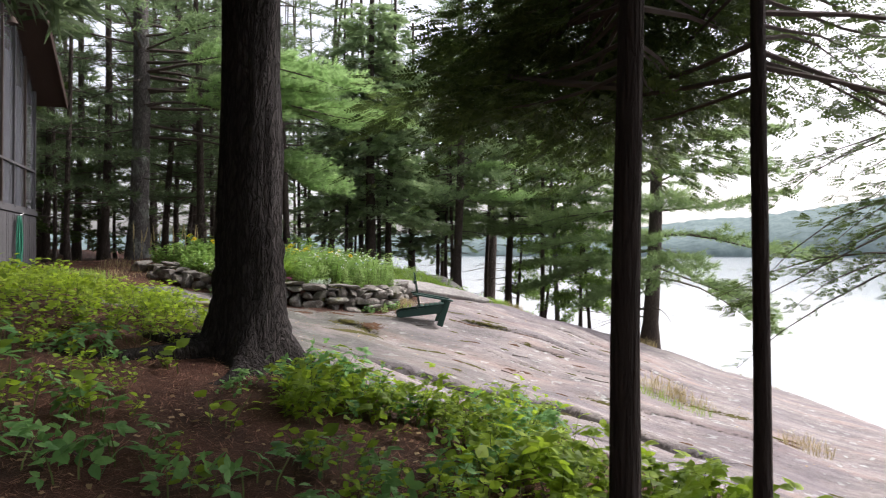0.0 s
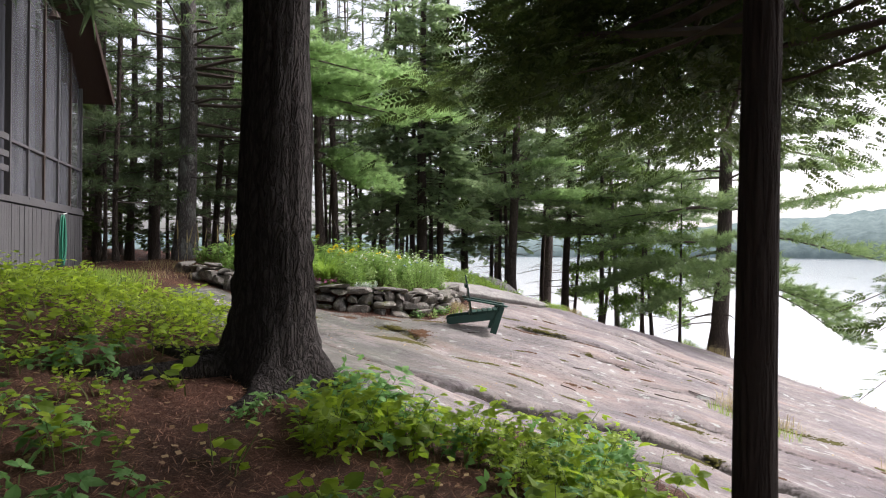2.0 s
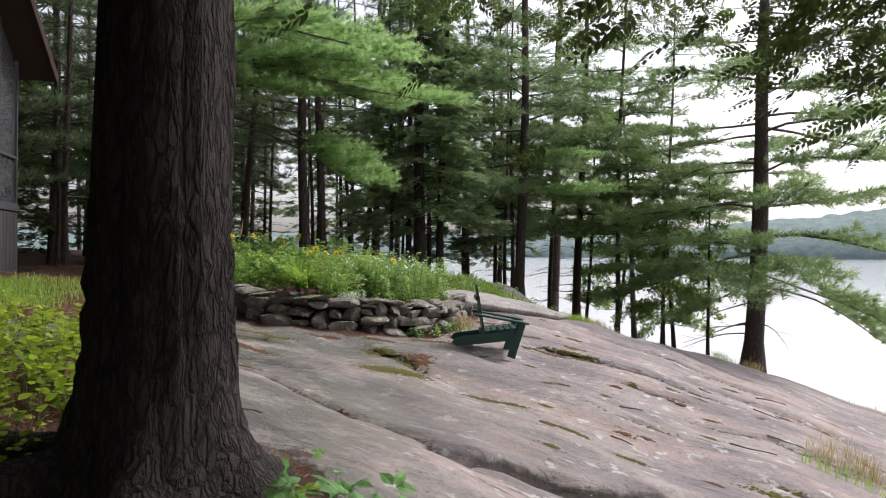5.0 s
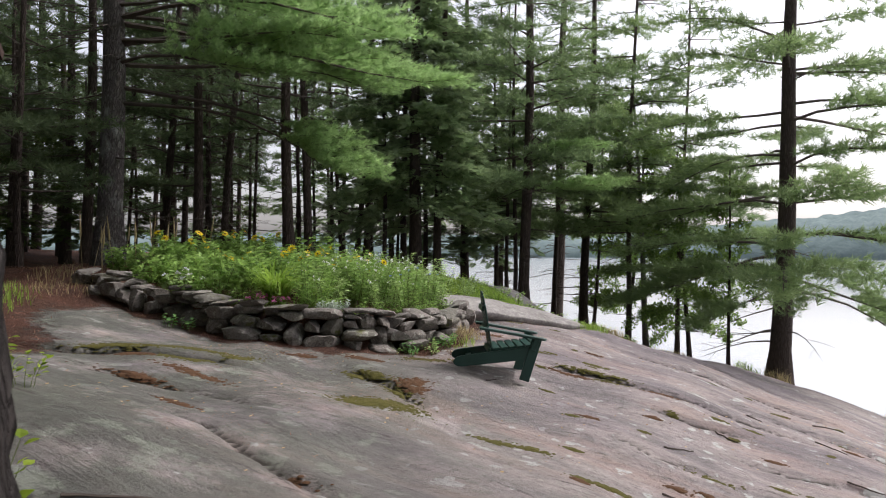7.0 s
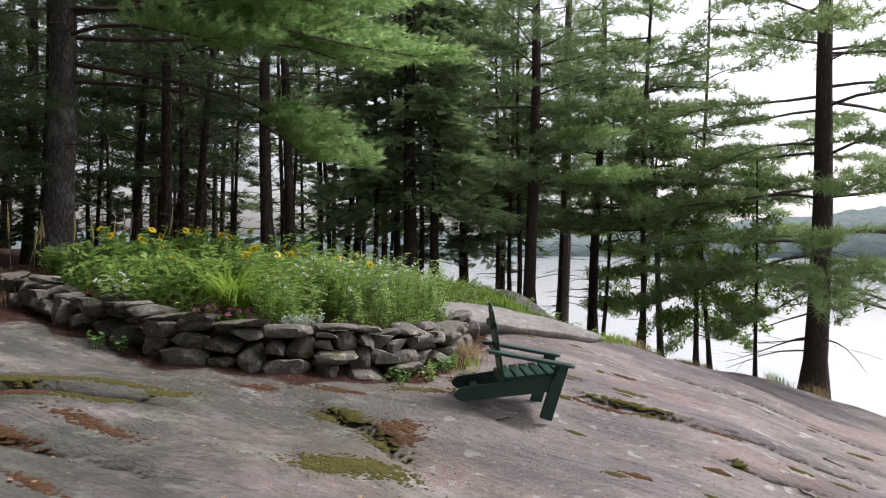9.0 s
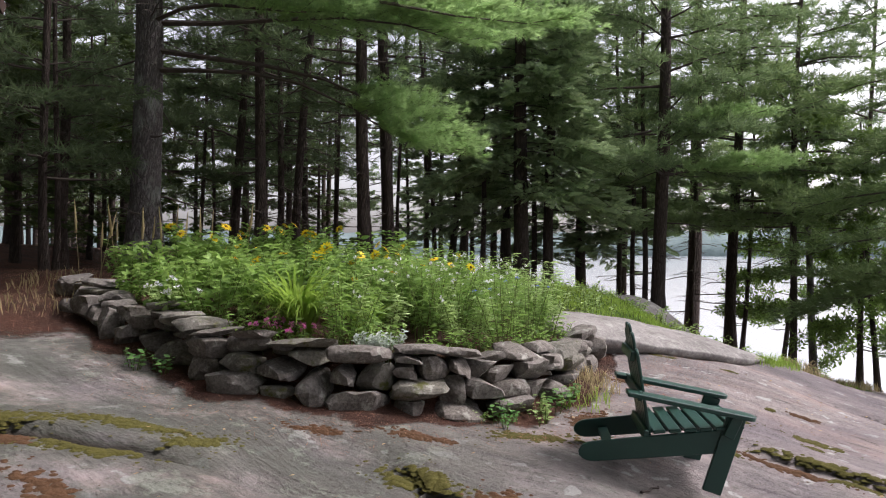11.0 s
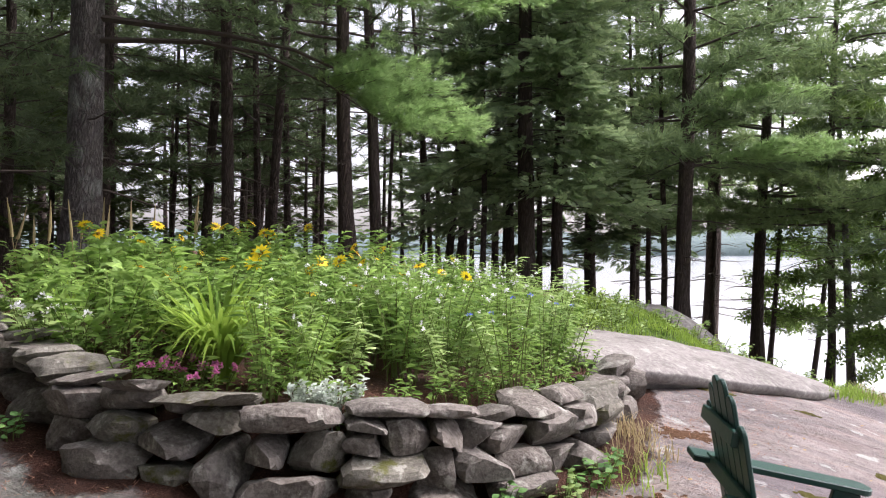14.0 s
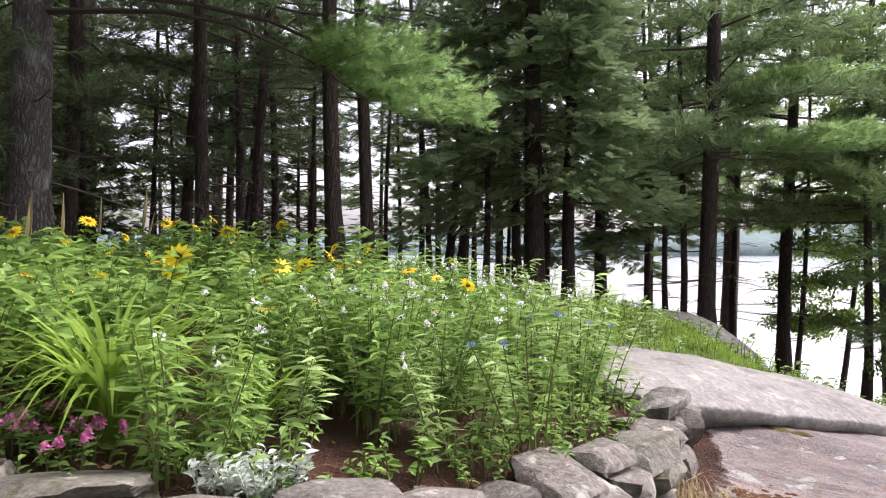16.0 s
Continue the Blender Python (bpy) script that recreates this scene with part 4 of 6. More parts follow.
def far_wood():
    """The wood going on behind the cottage and the garden: too many trees to count."""
    rng = np.random.default_rng(71)
    wood, pos, way = [], [], []
    for k in range(190):
        x, y = rng.uniform(-70, -13), rng.uniform(-15, 62)
        if y < 34 and x > -17 or (x + 13) * 0.5 + (y - 36) > 0 and x > -30 or x > -17.5 and y < 18:
            continue
        z0 = float(base_height(x, y)) - 0.3
        h, r = rng.uniform(12, 17), rng.uniform(0.1, 0.2)
        wood.append(tube(np.array([(x, y, z0), (x + rng.uniform(-0.3, 0.3), y, z0 + h * 0.5), (x, y, z0 + h)]), (r, r * 0.7, 0.03), 6))
        n = 130
        t = rng.uniform(0.1, 1, n) ** 0.8
        rad = 2.9 * (1.1 - t) * np.sqrt(rng.uniform(0.02, 1, n))
        a = rng.uniform(0, 6.28, n)
        lay = np.round(t * h / 0.8) * 0.8 + rng.normal(0, 0.1, n)
        pos.append(np.stack([x + rad * np.cos(a), y + rad * np.sin(a), z0 + 0.8 + lay - rad * 0.12], 1))
        way.append(np.stack([np.cos(a), np.sin(a), rng.uniform(-0.2, 0.4, n)], 1))
    pos, way = np.concatenate(pos), np.concatenate(way)
    wood_thing = thing("far_wood", pose(0, 0, 0), "dense dark pine wood behind the cottage", "wood", kind="stuff")
    tagged(part("trunkwork", joined(wood), BARK_DARK, wood_thing, smooth=True), kind="stuff")
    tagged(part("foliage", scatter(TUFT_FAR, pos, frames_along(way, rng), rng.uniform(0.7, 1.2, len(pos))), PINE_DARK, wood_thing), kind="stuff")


far_wood()


# ---- dry stone wall round the garden ----
def stone_mesh(i, rough=0.16, cuts=3):
    """A fieldstone one unit across: rounded, then split flat along a few chance planes."""
    rng = np.random.default_rng(400 + i)
    bm = bmesh.new()
    bmesh.ops.create_cube(bm, size=1.0)
    bmesh.ops.subdivide_edges(bm, edges=bm.edges[:], cuts=cuts, use_grid_fill=True)
    off = Vector(rng.uniform(0, 50, 3))
    shear = rng.uniform(-0.16, 0.16, 3)
    power = rng.uniform(4.0, 9.0)
    planes = []
    for k in range(8):
        d = rng.standard_normal(3)
        planes.append((Vector(d / np.linalg.norm(d)), rng.uniform(0.62, 0.92)))
    for v in bm.verts:
        c = v.co * 2
        k = (abs(c.x) ** power + abs(c.y) ** power + abs(c.z) ** power) ** (1 / power)
        c = c / k * 1.06
        c = c + Vector([rough * noise.noise(c * 1.3 + off + Vector((9 * q, 0, 0))) for q in range(3)]) * 1.6
        for d, reach in planes:
            over = c.dot(d) - reach
            if over > 0:
                c = c - d * over * 0.97
        c.x += shear[0] * c.z + shear[1] * c.y
        c.z += shear[2] * c.x * 0.5
        v.co = c * 0.5
    me = bpy.data.meshes.new("stone")
    for f in bm.faces:
        f.smooth = True
    bm.to_mesh(me)
    bm.free()
    me.set_sharp_from_angle(angle=radians(20))
    me.materials.append(STONE_MOSS if i % 5 == 3 else STONE)
    return me


STONES = [stone_mesh(i) for i in range(24)]


def build_wall():
    """Stones of all sizes, each laid on the lowest place that is still open; flat ones end the top."""
    rng = np.random.default_rng(77)
    wall = thing("stone_wall", pose(0, 0, 0), "low dry-laid wall of rough grey fieldstones holding the bed", "wall")
    total = wall_point(0)[2]
    bins = int(total / 0.02)
    sky = np.zeros(bins)
    base, top = np.zeros(bins), np.zeros(bins)
    for i in range(bins):
        p, nrm, _ = wall_point((i + 0.5) / bins)
        base[i] = float(base_height(*(p + nrm * 0.22))) - 0.05
        top[i] = max(float(bed_top(*p)) + 0.05 - base[i], 0.25)
    top += 0.02 * np.sin(np.arange(bins) * 0.11) + 0.015 * np.sin(np.arange(bins) * 0.31)

    def lay(i0, i1, high, flat):
        mid = (i0 + i1) // 2
        p, nrm, _ = wall_point((mid + 0.5) / bins)
        low = sky[i0:i1].max()
        share = low / top[mid]
        deep = rng.uniform(0.26, 0.4)
        c = p + nrm * (0.22 - 0.1 * share - deep / 2 + rng.uniform(-0.1, 0.05) + (0.03 if flat else 0))
        ob = part("stone", STONES[int(rng.integers(0, len(STONES)))], None, wall)
        yaw = math.degrees(math.atan2(nrm[1], nrm[0])) + 90 + rng.uniform(-8, 8)
        ob.matrix_basis = pose(c[0], c[1], base[mid] + low + high / 2, rng.uniform(-9, 9), rng.uniform(-8, 8), yaw) @ Matrix.Diagonal(((i1 - i0) * 0.02 * rng.uniform(0.98, 1.1), deep, high * rng.uniform(1.0, 1.15), 1))
        sky[i0:i1] = low + high

    at = int(0.44 * bins)
    lay(at, at + 13, 0.29, False)
    for _ in range(400):
        left = top - sky
        i = int(np.argmax(left + rng.uniform(0, 0.08, bins)))
        if left[i] < 0.045:
            if left.max() < 0.045:
                break
            continue
        a = b = i
        while a > 0 and abs(sky[a - 1] - sky[i]) < 0.035:
            a -= 1
        while b < bins and abs(sky[b] - sky[i]) < 0.035:
            b += 1
        room = (b - a) * 0.02
        if room < 0.09:
            near = [sky[k] for k in (a - 1, b) if 0 <= k < bins]
            rise = min(min(near) - sky[i] if near else 0.05, left[i])
            if rise > 0.05 and room > 0.05:
                lay(a, b, rise, False)
            else:
                sky[a:b] += max(rise, 0.02)
            continue
        rest = left[i]
        flat = rest < 0.15
        wide = rng.uniform(0.2, 0.46) if flat or sky[i] < 0.02 else rng.uniform(0.14, 0.38)
        if room - wide < 0.11:
            wide = min(room, 0.56)
        k = int(wide / 0.02)
        i0 = a if rng.uniform() < 0.6 else b - k
        high = rest * rng.uniform(0.85, 1.1) if flat else min(rng.uniform(0.13, 0.27) if sky[i] < 0.02 else rng.uniform(0.09, 0.2), rest - 0.06)
        lay(max(i0, 0), min(max(i0, 0) + k, bins), max(high, 0.05), flat)


build_wall()


# ---- slab, boulder ----
def rock_block(name, m, outline, thick, mat, label, category, seed, dome=0.1, cell=0.07):
    """A broad flat-topped rock of uneven outline, with a rounded upper edge and undercut front."""
    rng = np.random.default_rng(seed)
    n, rings = 96, 12
    o = np.array(outline, float)
    seg = np.linalg.norm(np.diff(np.vstack([o, o[:1]]), axis=0), axis=1)
    acc = np.concatenate([[0], np.cumsum(seg)])
    d = np.linspace(0, acc[-1], n, endpoint=False)
    ring = np.stack([np.interp(d, acc, np.append(o[:, k], o[0, k])) for k in (0, 1)], 1)
    for _ in range(2):
        ring = (np.roll(ring, 1, 0) + 2 * ring + np.roll(ring, -1, 0)) / 4
    ring += rng.standard_normal((n, 2)) * 0.012
    c = ring.mean(0)
    v = [[c[0], c[1], dome]]
    prof = [(t, dome * (1 - t ** 2)) for t in np.linspace(0.12, 0.93, rings - 4)] + [(0.97, 0.0), (0.992, -0.004), (0.999, -0.013), (1.0, -0.035), (0.985, -thick * 0.3), (0.89, -thick * 0.48), (0.8, -thick)]
    for t, z in prof:
        for q in ring:
            p = c + (q - c) * t
            v.append([p[0], p[1], z + 0.03 * noise.noise((p[0] * 1.3, p[1] * 1.3, seed)) + 0.012 * noise.noise((p[0] * 5, p[1] * 5, z * 6 + seed))])
    me = bpy.data.meshes.new(name)
    faces = [(0, 1 + i, 1 + (i + 1) % n) for i in range(n)]
    for k in range(len(prof) - 1):
        faces += [(1 + k * n + i, 1 + (k + 1) * n + i, 1 + (k + 1) * n + (i + 1) % n, 1 + k * n + (i + 1) % n) for i in range(n)]
    me.from_pydata(v, [], faces)
    me.polygons.foreach_set("use_smooth", [True] * len(faces))
    me.materials.append(mat)
    ob = new(name, me)
    ob.matrix_basis = m
    return tagged(ob, label, category)


rock_block("rock_slab", pose(0.2, 16.9, 0.58, 0.5, 11.5, 0), [(-1.5, -1.75), (-0.8, -1.5), (0.0, -0.95), (0.75, -0.45), (1.05, 0.05), (0.9, 0.35), (0.3, 0.6), (-0.8, 0.65), (-1.45, 0.2), (-1.6, -0.8)], 0.24, SLAB,
           "broad flat granite slab with an undercut dark front edge", "rock", 3, 0.12)
rock_block("boulder", pose(0.05, 20.6, 0.56, 2, 25, -6), [(-0.75, -0.45), (0, -0.6), (0.65, -0.45), (0.9, 0.1), (0.5, 0.55), (-0.6, 0.6)], 0.8, SLAB, "rounded grey boulder half sunk in the turf", "rock", 4, 0.22)


# ---- lawn chair of painted boards ----
def board(p0, p1, wide, thick, across=(0, 1, 0), taper=1.0, round_end=0.0, end_steps=5):
    """A board from p0 to p1; across: the way of its width."""
    p0, p1, a = Vector(p0), Vector(p1), Vector(across).normalized()
    d = (p1 - p0)
    length = d.length
    d.normalize()
    a = (a - d * a.dot(d)).normalized()
    up = d.cross(a)
    bm = bmesh.new()
    rows = [(0.0, wide / 2), (length - round_end, wide / 2 * taper)]
    if round_end:
        rows += [(length - round_end + round_end * math.sin(q), wide / 2 * taper * max(math.cos(q), 0.25)) for q in np.linspace(0.35, 1.5, end_steps)]
    vs = []
    for s, w in rows:
        vs.append([bm.verts.new(p0 + d * s + a * (w * i) + up * (thick / 2 * j)) for i, j in ((-1, -1), (1, -1), (1, 1), (-1, 1))])
    for r0, r1 in zip(vs, vs[1:]):
        for i in range(4):
            bm.faces.new((r0[i], r0[(i + 1) % 4], r1[(i + 1) % 4], r1[i]))
    bm.faces.new(vs[0][::-1]), bm.faces.new(vs[-1])
    bmesh.ops.recalc_face_normals(bm, faces=bm.faces[:])
    bmesh.ops.bevel(bm, geom=[e for e in bm.edges if e.calc_face_angle(0) > 0.6], offset=0.004, segments=1, affect="EDGES")
    return bm


def build_chair():
    chair = thing("lawn_chair", pose(-0.045, 12.60, 0.235, 0, 10.5, 5), "dark green painted slatted wooden lawn chair on bare rock", "chair")
    half = 0.275
    for s in (-1, 1):
        y = s * half
        part("front_leg", board((-0.035, y * 1.04, 0.0), (0.02, y * 1.04, 0.452), 0.105, 0.028, (1, 0, 0)), PAINT, chair)
        part("side_rail", board((0.03, y, 0.315), (-0.80, y, 0.055), 0.135, 0.026, (0.3, 0, 1), 0.85, 0.09), PAINT, chair)
        part("armrest", board((-0.60, y * 1.1, 0.462), (0.115, y * 1.12, 0.468), 0.135, 0.026, (0, 1, 0), 1.0, 0.05), PAINT, chair)
        part("arm_bracket", board((-0.01, y * 1.14, 0.33), (0.02, y * 1.14, 0.452), 0.06, 0.026, (1, 0, 0)), PAINT, chair)
    for i in range(6):
        x = 0.035 - i * 0.083
        z = 0.395 - 0.3 * (0.035 - x) * 0.95
        part("seat_slat", board((x, -half - 0.03, z), (x, half + 0.03, z), 0.068, 0.02, (1, 0, 0.3)), PAINT, chair)
    part("apron", board((0.045, -half, 0.325), (0.045, half, 0.325), 0.12, 0.022, (0, 0, 1)), PAINT, chair)
    part("brace", board((-0.62, -half, 0.10), (-0.62, half, 0.10), 0.06, 0.024, (1, 0, 0.3)), PAINT, chair)
    for i in range(6):
        k = (i - 2.5) / 2.5
        y0, y1 = k * 0.2, k * 0.225
        top = 0.84 - 0.13 * k * k
        lean = 0.245
        part("back_slat", board((-0.405, y0, 0.20), (-0.405 - lean * (top - 0.20) / 0.64 * 0.92, y1, top), 0.074, 0.018, (0, 1, 0), 1.12, 0.035), PAINT, chair)
    for z, w in ((0.235, 0.55), (0.455, 0.62), (0.66, 0.46)):
        x = -0.432 - 0.245 * (z - 0.20) / 0.64 * 0.92
        part("back_rail", board((x, -w / 2, z), (x, w / 2, z), 0.055, 0.026, (0, 0, 1)), PAINT, chair)


build_chair()


# ---- cottage with a screened porch ----
def box(lo, hi, bevel=0.004):
    bm = bmesh.new()
    bmesh.ops.create_cube(bm, size=1.0)
    for v in bm.verts:
        v.co = Vector([l + (c + 0.5) * (h - l) for c, l, h in zip(v.co, lo, hi)])
    if bevel:
        bmesh.ops.bevel(bm, geom=bm.edges[:], offset=bevel, segments=1, affect="EDGES")
    return bm


def build_cottage():
    # local x runs along the front from its far corner, local y goes inward
    rng = np.random.default_rng(88)
    turn = math.degrees(math.atan2(-5.5, 1.8))
    floor, eaves, ridge_at, long, deep = 1.02, 3.82, 4.3, 9.0, 7.0
    house = thing("cottage", pose(-8.8, 15.4, 1.25, 0, 0, turn) @ Matrix.Scale(-1, 4, (0, 1, 0)), "weathered grey board cottage with a screened porch", "house")
    # the helper frame is mirrored so that local y points inward
    x = 0.0
    k = 0
    while x < long:
        w = rng.uniform(0.085, 0.12)
        part("skirt_board", box((x, -rng.uniform(0.0, 0.012), -0.35 + rng.uniform(-0.03, 0.03)), (x + w - 0.008, 0.025, floor - 0.02), 0.003), BOARD, house)
        x += w
        k += 1
    part("skirt_backing", box((0, 0.04, -0.4), (long, 0.1, floor - 0.02), 0), DARKWOOD, house)
    part("side_wall", box((0.0, 0.1, -0.4), (0.08, deep, floor + 0.02), 0), DARKWOOD, house)
    part("floor_deck", box((-0.04, -0.03, floor), (long, deep, floor + 0.09)), BOARD, house)
    for i in range(6):
        u = 0.02 + i * 0.86
        top = eaves + 0.62 * min(u, 2 * ridge_at - u) - 0.12
        part("post", box((u - 0.024, 0.0, floor + 0.09), (u + 0.024, 0.09, top)), DARKWOOD if i in (1, 3) else BOARD, house)
    for u in (5.9, 7.4, 8.9):
        part("post", box((u - 0.06, 0.0, floor + 0.09), (u + 0.06, 0.12, eaves)), DARKWOOD, house)
    for i in range(5):
        a, b = 0.055 + i * 0.86, 0.845 + i * 0.86
        t0, t1 = eaves + 0.62 * a - 0.14, eaves + 0.62 * min(b, ridge_at) - 0.14
        v = [(a, 0.04, floor + 0.1), (b, 0.04, floor + 0.1), (b, 0.04, t1), (a, 0.04, t0)]
        part("screen", (v, np.array([(0, 1, 2, 3)])), SCREEN, house, "fine grey insect screen")
        part("rail", box((a, 0.0, floor + 0.93), (b, 0.07, floor + 0.975)), BOARD, house)
        part("sill", box((a, -0.01, floor + 0.09), (b, 0.08, floor + 0.14)), BOARD, house)
        if i != 2:
            n = 40
            s = np.linspace(a + (0.0 if i else 0.42), b, n)
            yy = 0.2 + 0.035 * np.sin(s * 34 + i) + 0.015 * np.sin(s * 71)
            lo = np.stack([s, yy, np.full(n, floor + 0.12)], 1)
            hi = np.stack([s, yy * 0.6 + 0.08, np.full(n, min(t0, t1) - 0.05)], 1)
            f = np.array([(j, j + 1, n + j + 1, n + j) for j in range(n - 1)])
            part("curtain", (np.concatenate([lo, hi]), f), CURTAIN, house, "grey hanging curtain", smooth=True)
    # open bay with a guard rail
    for z in (0.5, 0.72, 0.98):
        part("guard_rail", box((4.4, 0.0, floor + z - 0.05), (8.9, 0.045, floor + z + 0.05)), BOARD, house)
    for u in np.arange(4.9, 8.8, 0.75):
        part("baluster", box((u - 0.025, 0.046, floor + 0.09), (u + 0.025, 0.08, floor + 0.98)), BOARD, house)
    # inner and end walls, ceiling
    part("inner_wall", box((0.1, 3.0, floor + 0.09), (long, 3.12, 6.2), 0), DARKWOOD, house)
    part("end_wall", box((0.0, 0.6, floor + 0.09), (0.08, deep, eaves - 0.1), 0), DARKWOOD, house)
    part("far_wall", box((0.1, deep - 0.1, -0.4), (long, deep, 6.0), 0), DARKWOOD, house)
    part("near_wall", box((long - 0.1, 0.2, -0.4), (long, deep - 0.12, 6.0), 0), DARKWOOD, house)
    # gable roof: ridge runs inward, eaves along the two ends
    for s, name in ((1, "roof"), (-1, "roof")):
        def u_of(d):
            return ridge_at - d if s > 0 else ridge_at + d
        run = ridge_at + 0.45
        for k, (thick, mat, nm) in enumerate(((0.05, SOFFIT, "soffit"), (0.06, SHINGLE, "roof_plane"))):
            z0 = eaves + 0.62 * ridge_at + (0.06 if k else 0.0)
            pts = [(u_of(0), -0.5, z0), (u_of(run), -0.5, z0 - 0.62 * run), (u_of(run), deep + 0.4, z0 - 0.62 * run), (u_of(0), deep + 0.4, z0)]
            v = [(p[0], p[1], p[2] - thick) for p in pts] + [(p[0], p[1], p[2]) for p in pts]
            f = np.array([(0, 1, 2, 3), (4, 7, 6, 5), (0, 4, 5, 1), (1, 5, 6, 2), (2, 6, 7, 3), (3, 7, 4, 0)])
            part(nm, (v, f), mat, house)
        part("bargeboard", board((u_of(0), -0.52, eaves + 0.62 * ridge_at - 0.02), (u_of(run), -0.52, eaves + 0.62 * ridge_at - 0.62 * run - 0.02), 0.17, 0.03, (0, 0, 1)), SOFFIT, house)
    bell = thing("porch_bell", house.matrix_basis @ pose(2.95, -0.22, 4.45), "small dark metal bell hung under the porch gable", "bell")
    part("bell_cup", tube([(0, 0, -0.14), (0, 0, -0.1), (0, 0, -0.03), (0, 0, 0)], (0.11, 0.08, 0.05, 0.015), 14), DARKWOOD, bell, smooth=True)
    part("bell_bracket", tube([(0, 0.22, 0.05), (0, 0.1, 0.08), (0, 0, 0.0)], 0.012, 6), DARKWOOD, bell)
    # garden hose hung in loops on the skirting
    hose = thing("garden_hose", house.matrix_basis @ pose(1.75, -0.06, floor - 0.08), "green rubber garden hose hung in long loops on boards", "hose")
    for i in range(7):
        w, l = 0.12 + 0.03 * rng.uniform(-1, 1), 0.85 + rng.uniform(-0.12, 0.12)
        q = np.linspace(0, 2 * np.pi, 26)
        off = rng.uniform(-0.08, 0.08)
        p = np.stack([off + w * np.sin(q) * (0.7 + 0.5 * (1 - np.cos(q)) / 2), np.full(26, -0.015 * (i % 3) - 0.02), -l * (1 - np.cos(q)) / 2], 1)
        part("hose_loop", tube(p, 0.013, 6), HOSE, hose, smooth=True)
    part("hook", tube([(0, 0.05, 0.03), (0, -0.03, 0.02), (-0.05, -0.08, 0.05)], 0.012, 6), METAL, hose)


build_cottage()


# ---- undergrowth, garden and turf ----
def stems_and_leaves(rng, stems, high, leaf_len, per_stem, shape, reach=0.2, bend=0.25, from_share=0.25, up=0.2, whorl=1, thin=0.003, spray=0.0):
    """Places and ways of leaves up a clump of stems, with the stems' tubes."""
    wood, pos, way, size, tips = [], [], [], [], []
    for s in range(stems):
        a, lean = rng.uniform(0, 6.28), rng.uniform(0.2, 1) * bend
        b = np.array([math.cos(a), math.sin(a), 0]) * reach * math.sqrt(rng.uniform(0, 1))
        h = high * rng.uniform(0.65, 1.1)
        t = np.linspace(0, 1, 5)[:, None]
        p = b + np.array([math.cos(a) * lean, math.sin(a) * lean, 1.0]) * h * t
        p[:, :2] += np.array([math.cos(a), math.sin(a)]) * 0.12 * h * t ** 2
        p[0, 2] = -0.06
        wood.append(tube(p, np.linspace(thin * 1.5, thin * 0.6, 5), 3))
        tips.append(p[-1])
        for q in np.linspace(from_share, 1, per_stem):
            o = np.array([np.interp(q, t[:, 0], p[:, k]) for k in range(3)])
            for w in range(whorl):
                ang = rng.uniform(0, 6.28)
                d = np.array([math.cos(ang), math.sin(ang), up + rng.uniform(-0.3, 0.35)])
                pos.append(o + d * spray * rng.uniform(0.3, 1)), way.append(d), size.append(leaf_len * rng.uniform(0.6, 1.2))
    return joined(wood), scatter(shape, np.array(pos), flat_frames(np.array(way), rng, 0.4), np.array(size)), np.array(tips)


def three_leaflets():
    v, f = leaf_shape(0.62, 0.06, 0.2)
    chunks = []
    for a, o in ((0, (0.35, 0, 0)), (1.15, (0.3, 0.04, 0)), (-1.15, (0.3, -0.04, 0))):
        c, s = math.cos(a), math.sin(a)
        m = np.array([(c, -s, 0), (s, c, 0), (0, 0, 1)])
        chunks.append((v * 0.85 @ m.T + o, f))
    return joined(chunks)


TRIPLE, SLIM, ROUND = three_leaflets(), leaf_shape(0.2, 0.03, 0.25), leaf_shape(0.75, 0.05, 0.15)


def plant(name, seed, label, category, mat, group="", flower=None, stem_mat=None, **how):
    """A plant at the origin, later copied: stems, leaves and, where it blooms, its flowers."""
    rng = np.random.default_rng(seed)
    ob = thing(name, pose(0, 0, -50), label, category, group)
    stems, leaves, tips = stems_and_leaves(rng, **how)
    tagged(part("stem", stems, stem_mat or STEM, ob), kind="stuff")
    tagged(part("foliage", leaves, mat, ob), kind="stuff")
    if flower:
        kind, fm, share, r = flower
        for t in tips:
            if rng.uniform() > share:
                continue
            if kind == "daisy":
                face = Matrix.Translation(t) @ Euler((rng.uniform(0.2, 1.1), 0, rng.uniform(0, 6.28))).to_matrix().to_4x4()
                n = 12
                a = np.arange(n) * 2 * np.pi / n
                turn = np.stack([np.stack([np.cos(a), -np.sin(a), 0 * a], 1), np.stack([np.sin(a), np.cos(a), 0 * a], 1), np.stack([0 * a, 0 * a, 1 + 0 * a], 1)], 1)
                v, f = scatter(leaf_shape(0.42, 0.03, 0.1), np.stack([np.cos(a), np.sin(a), 0 * a], 1) * r * 0.25, turn, r)
                me = part("flower", (v, f), fm, ob)
                me.matrix_basis = face
                c = part("flower_centre", tube([(0, 0, -0.004), (0, 0, 0.006), (0, 0, 0.012)], (r * 0.3, r * 0.28, r * 0.08), 8), CENTRE, me)
            else:
                m = 22
                d = rng.standard_normal((m, 3))
                d[:, 2] = np.abs(d[:, 2])
                d /= np.linalg.norm(d, axis=1, keepdims=True)
                v, f = scatter(leaf_shape(0.8, 0.02, 0.1), t + d * r * rng.uniform(0.5, 1, (m, 1)), flat_frames(d[:, [1, 0, 2]], rng, 0.5), r * 0.6)
                tagged(part("flower", (v, f), fm, ob), kind="stuff")
    return ob


STEM = plain_material("green_stems", (0.13, 0.16, 0.05), 0.7, 0.2)
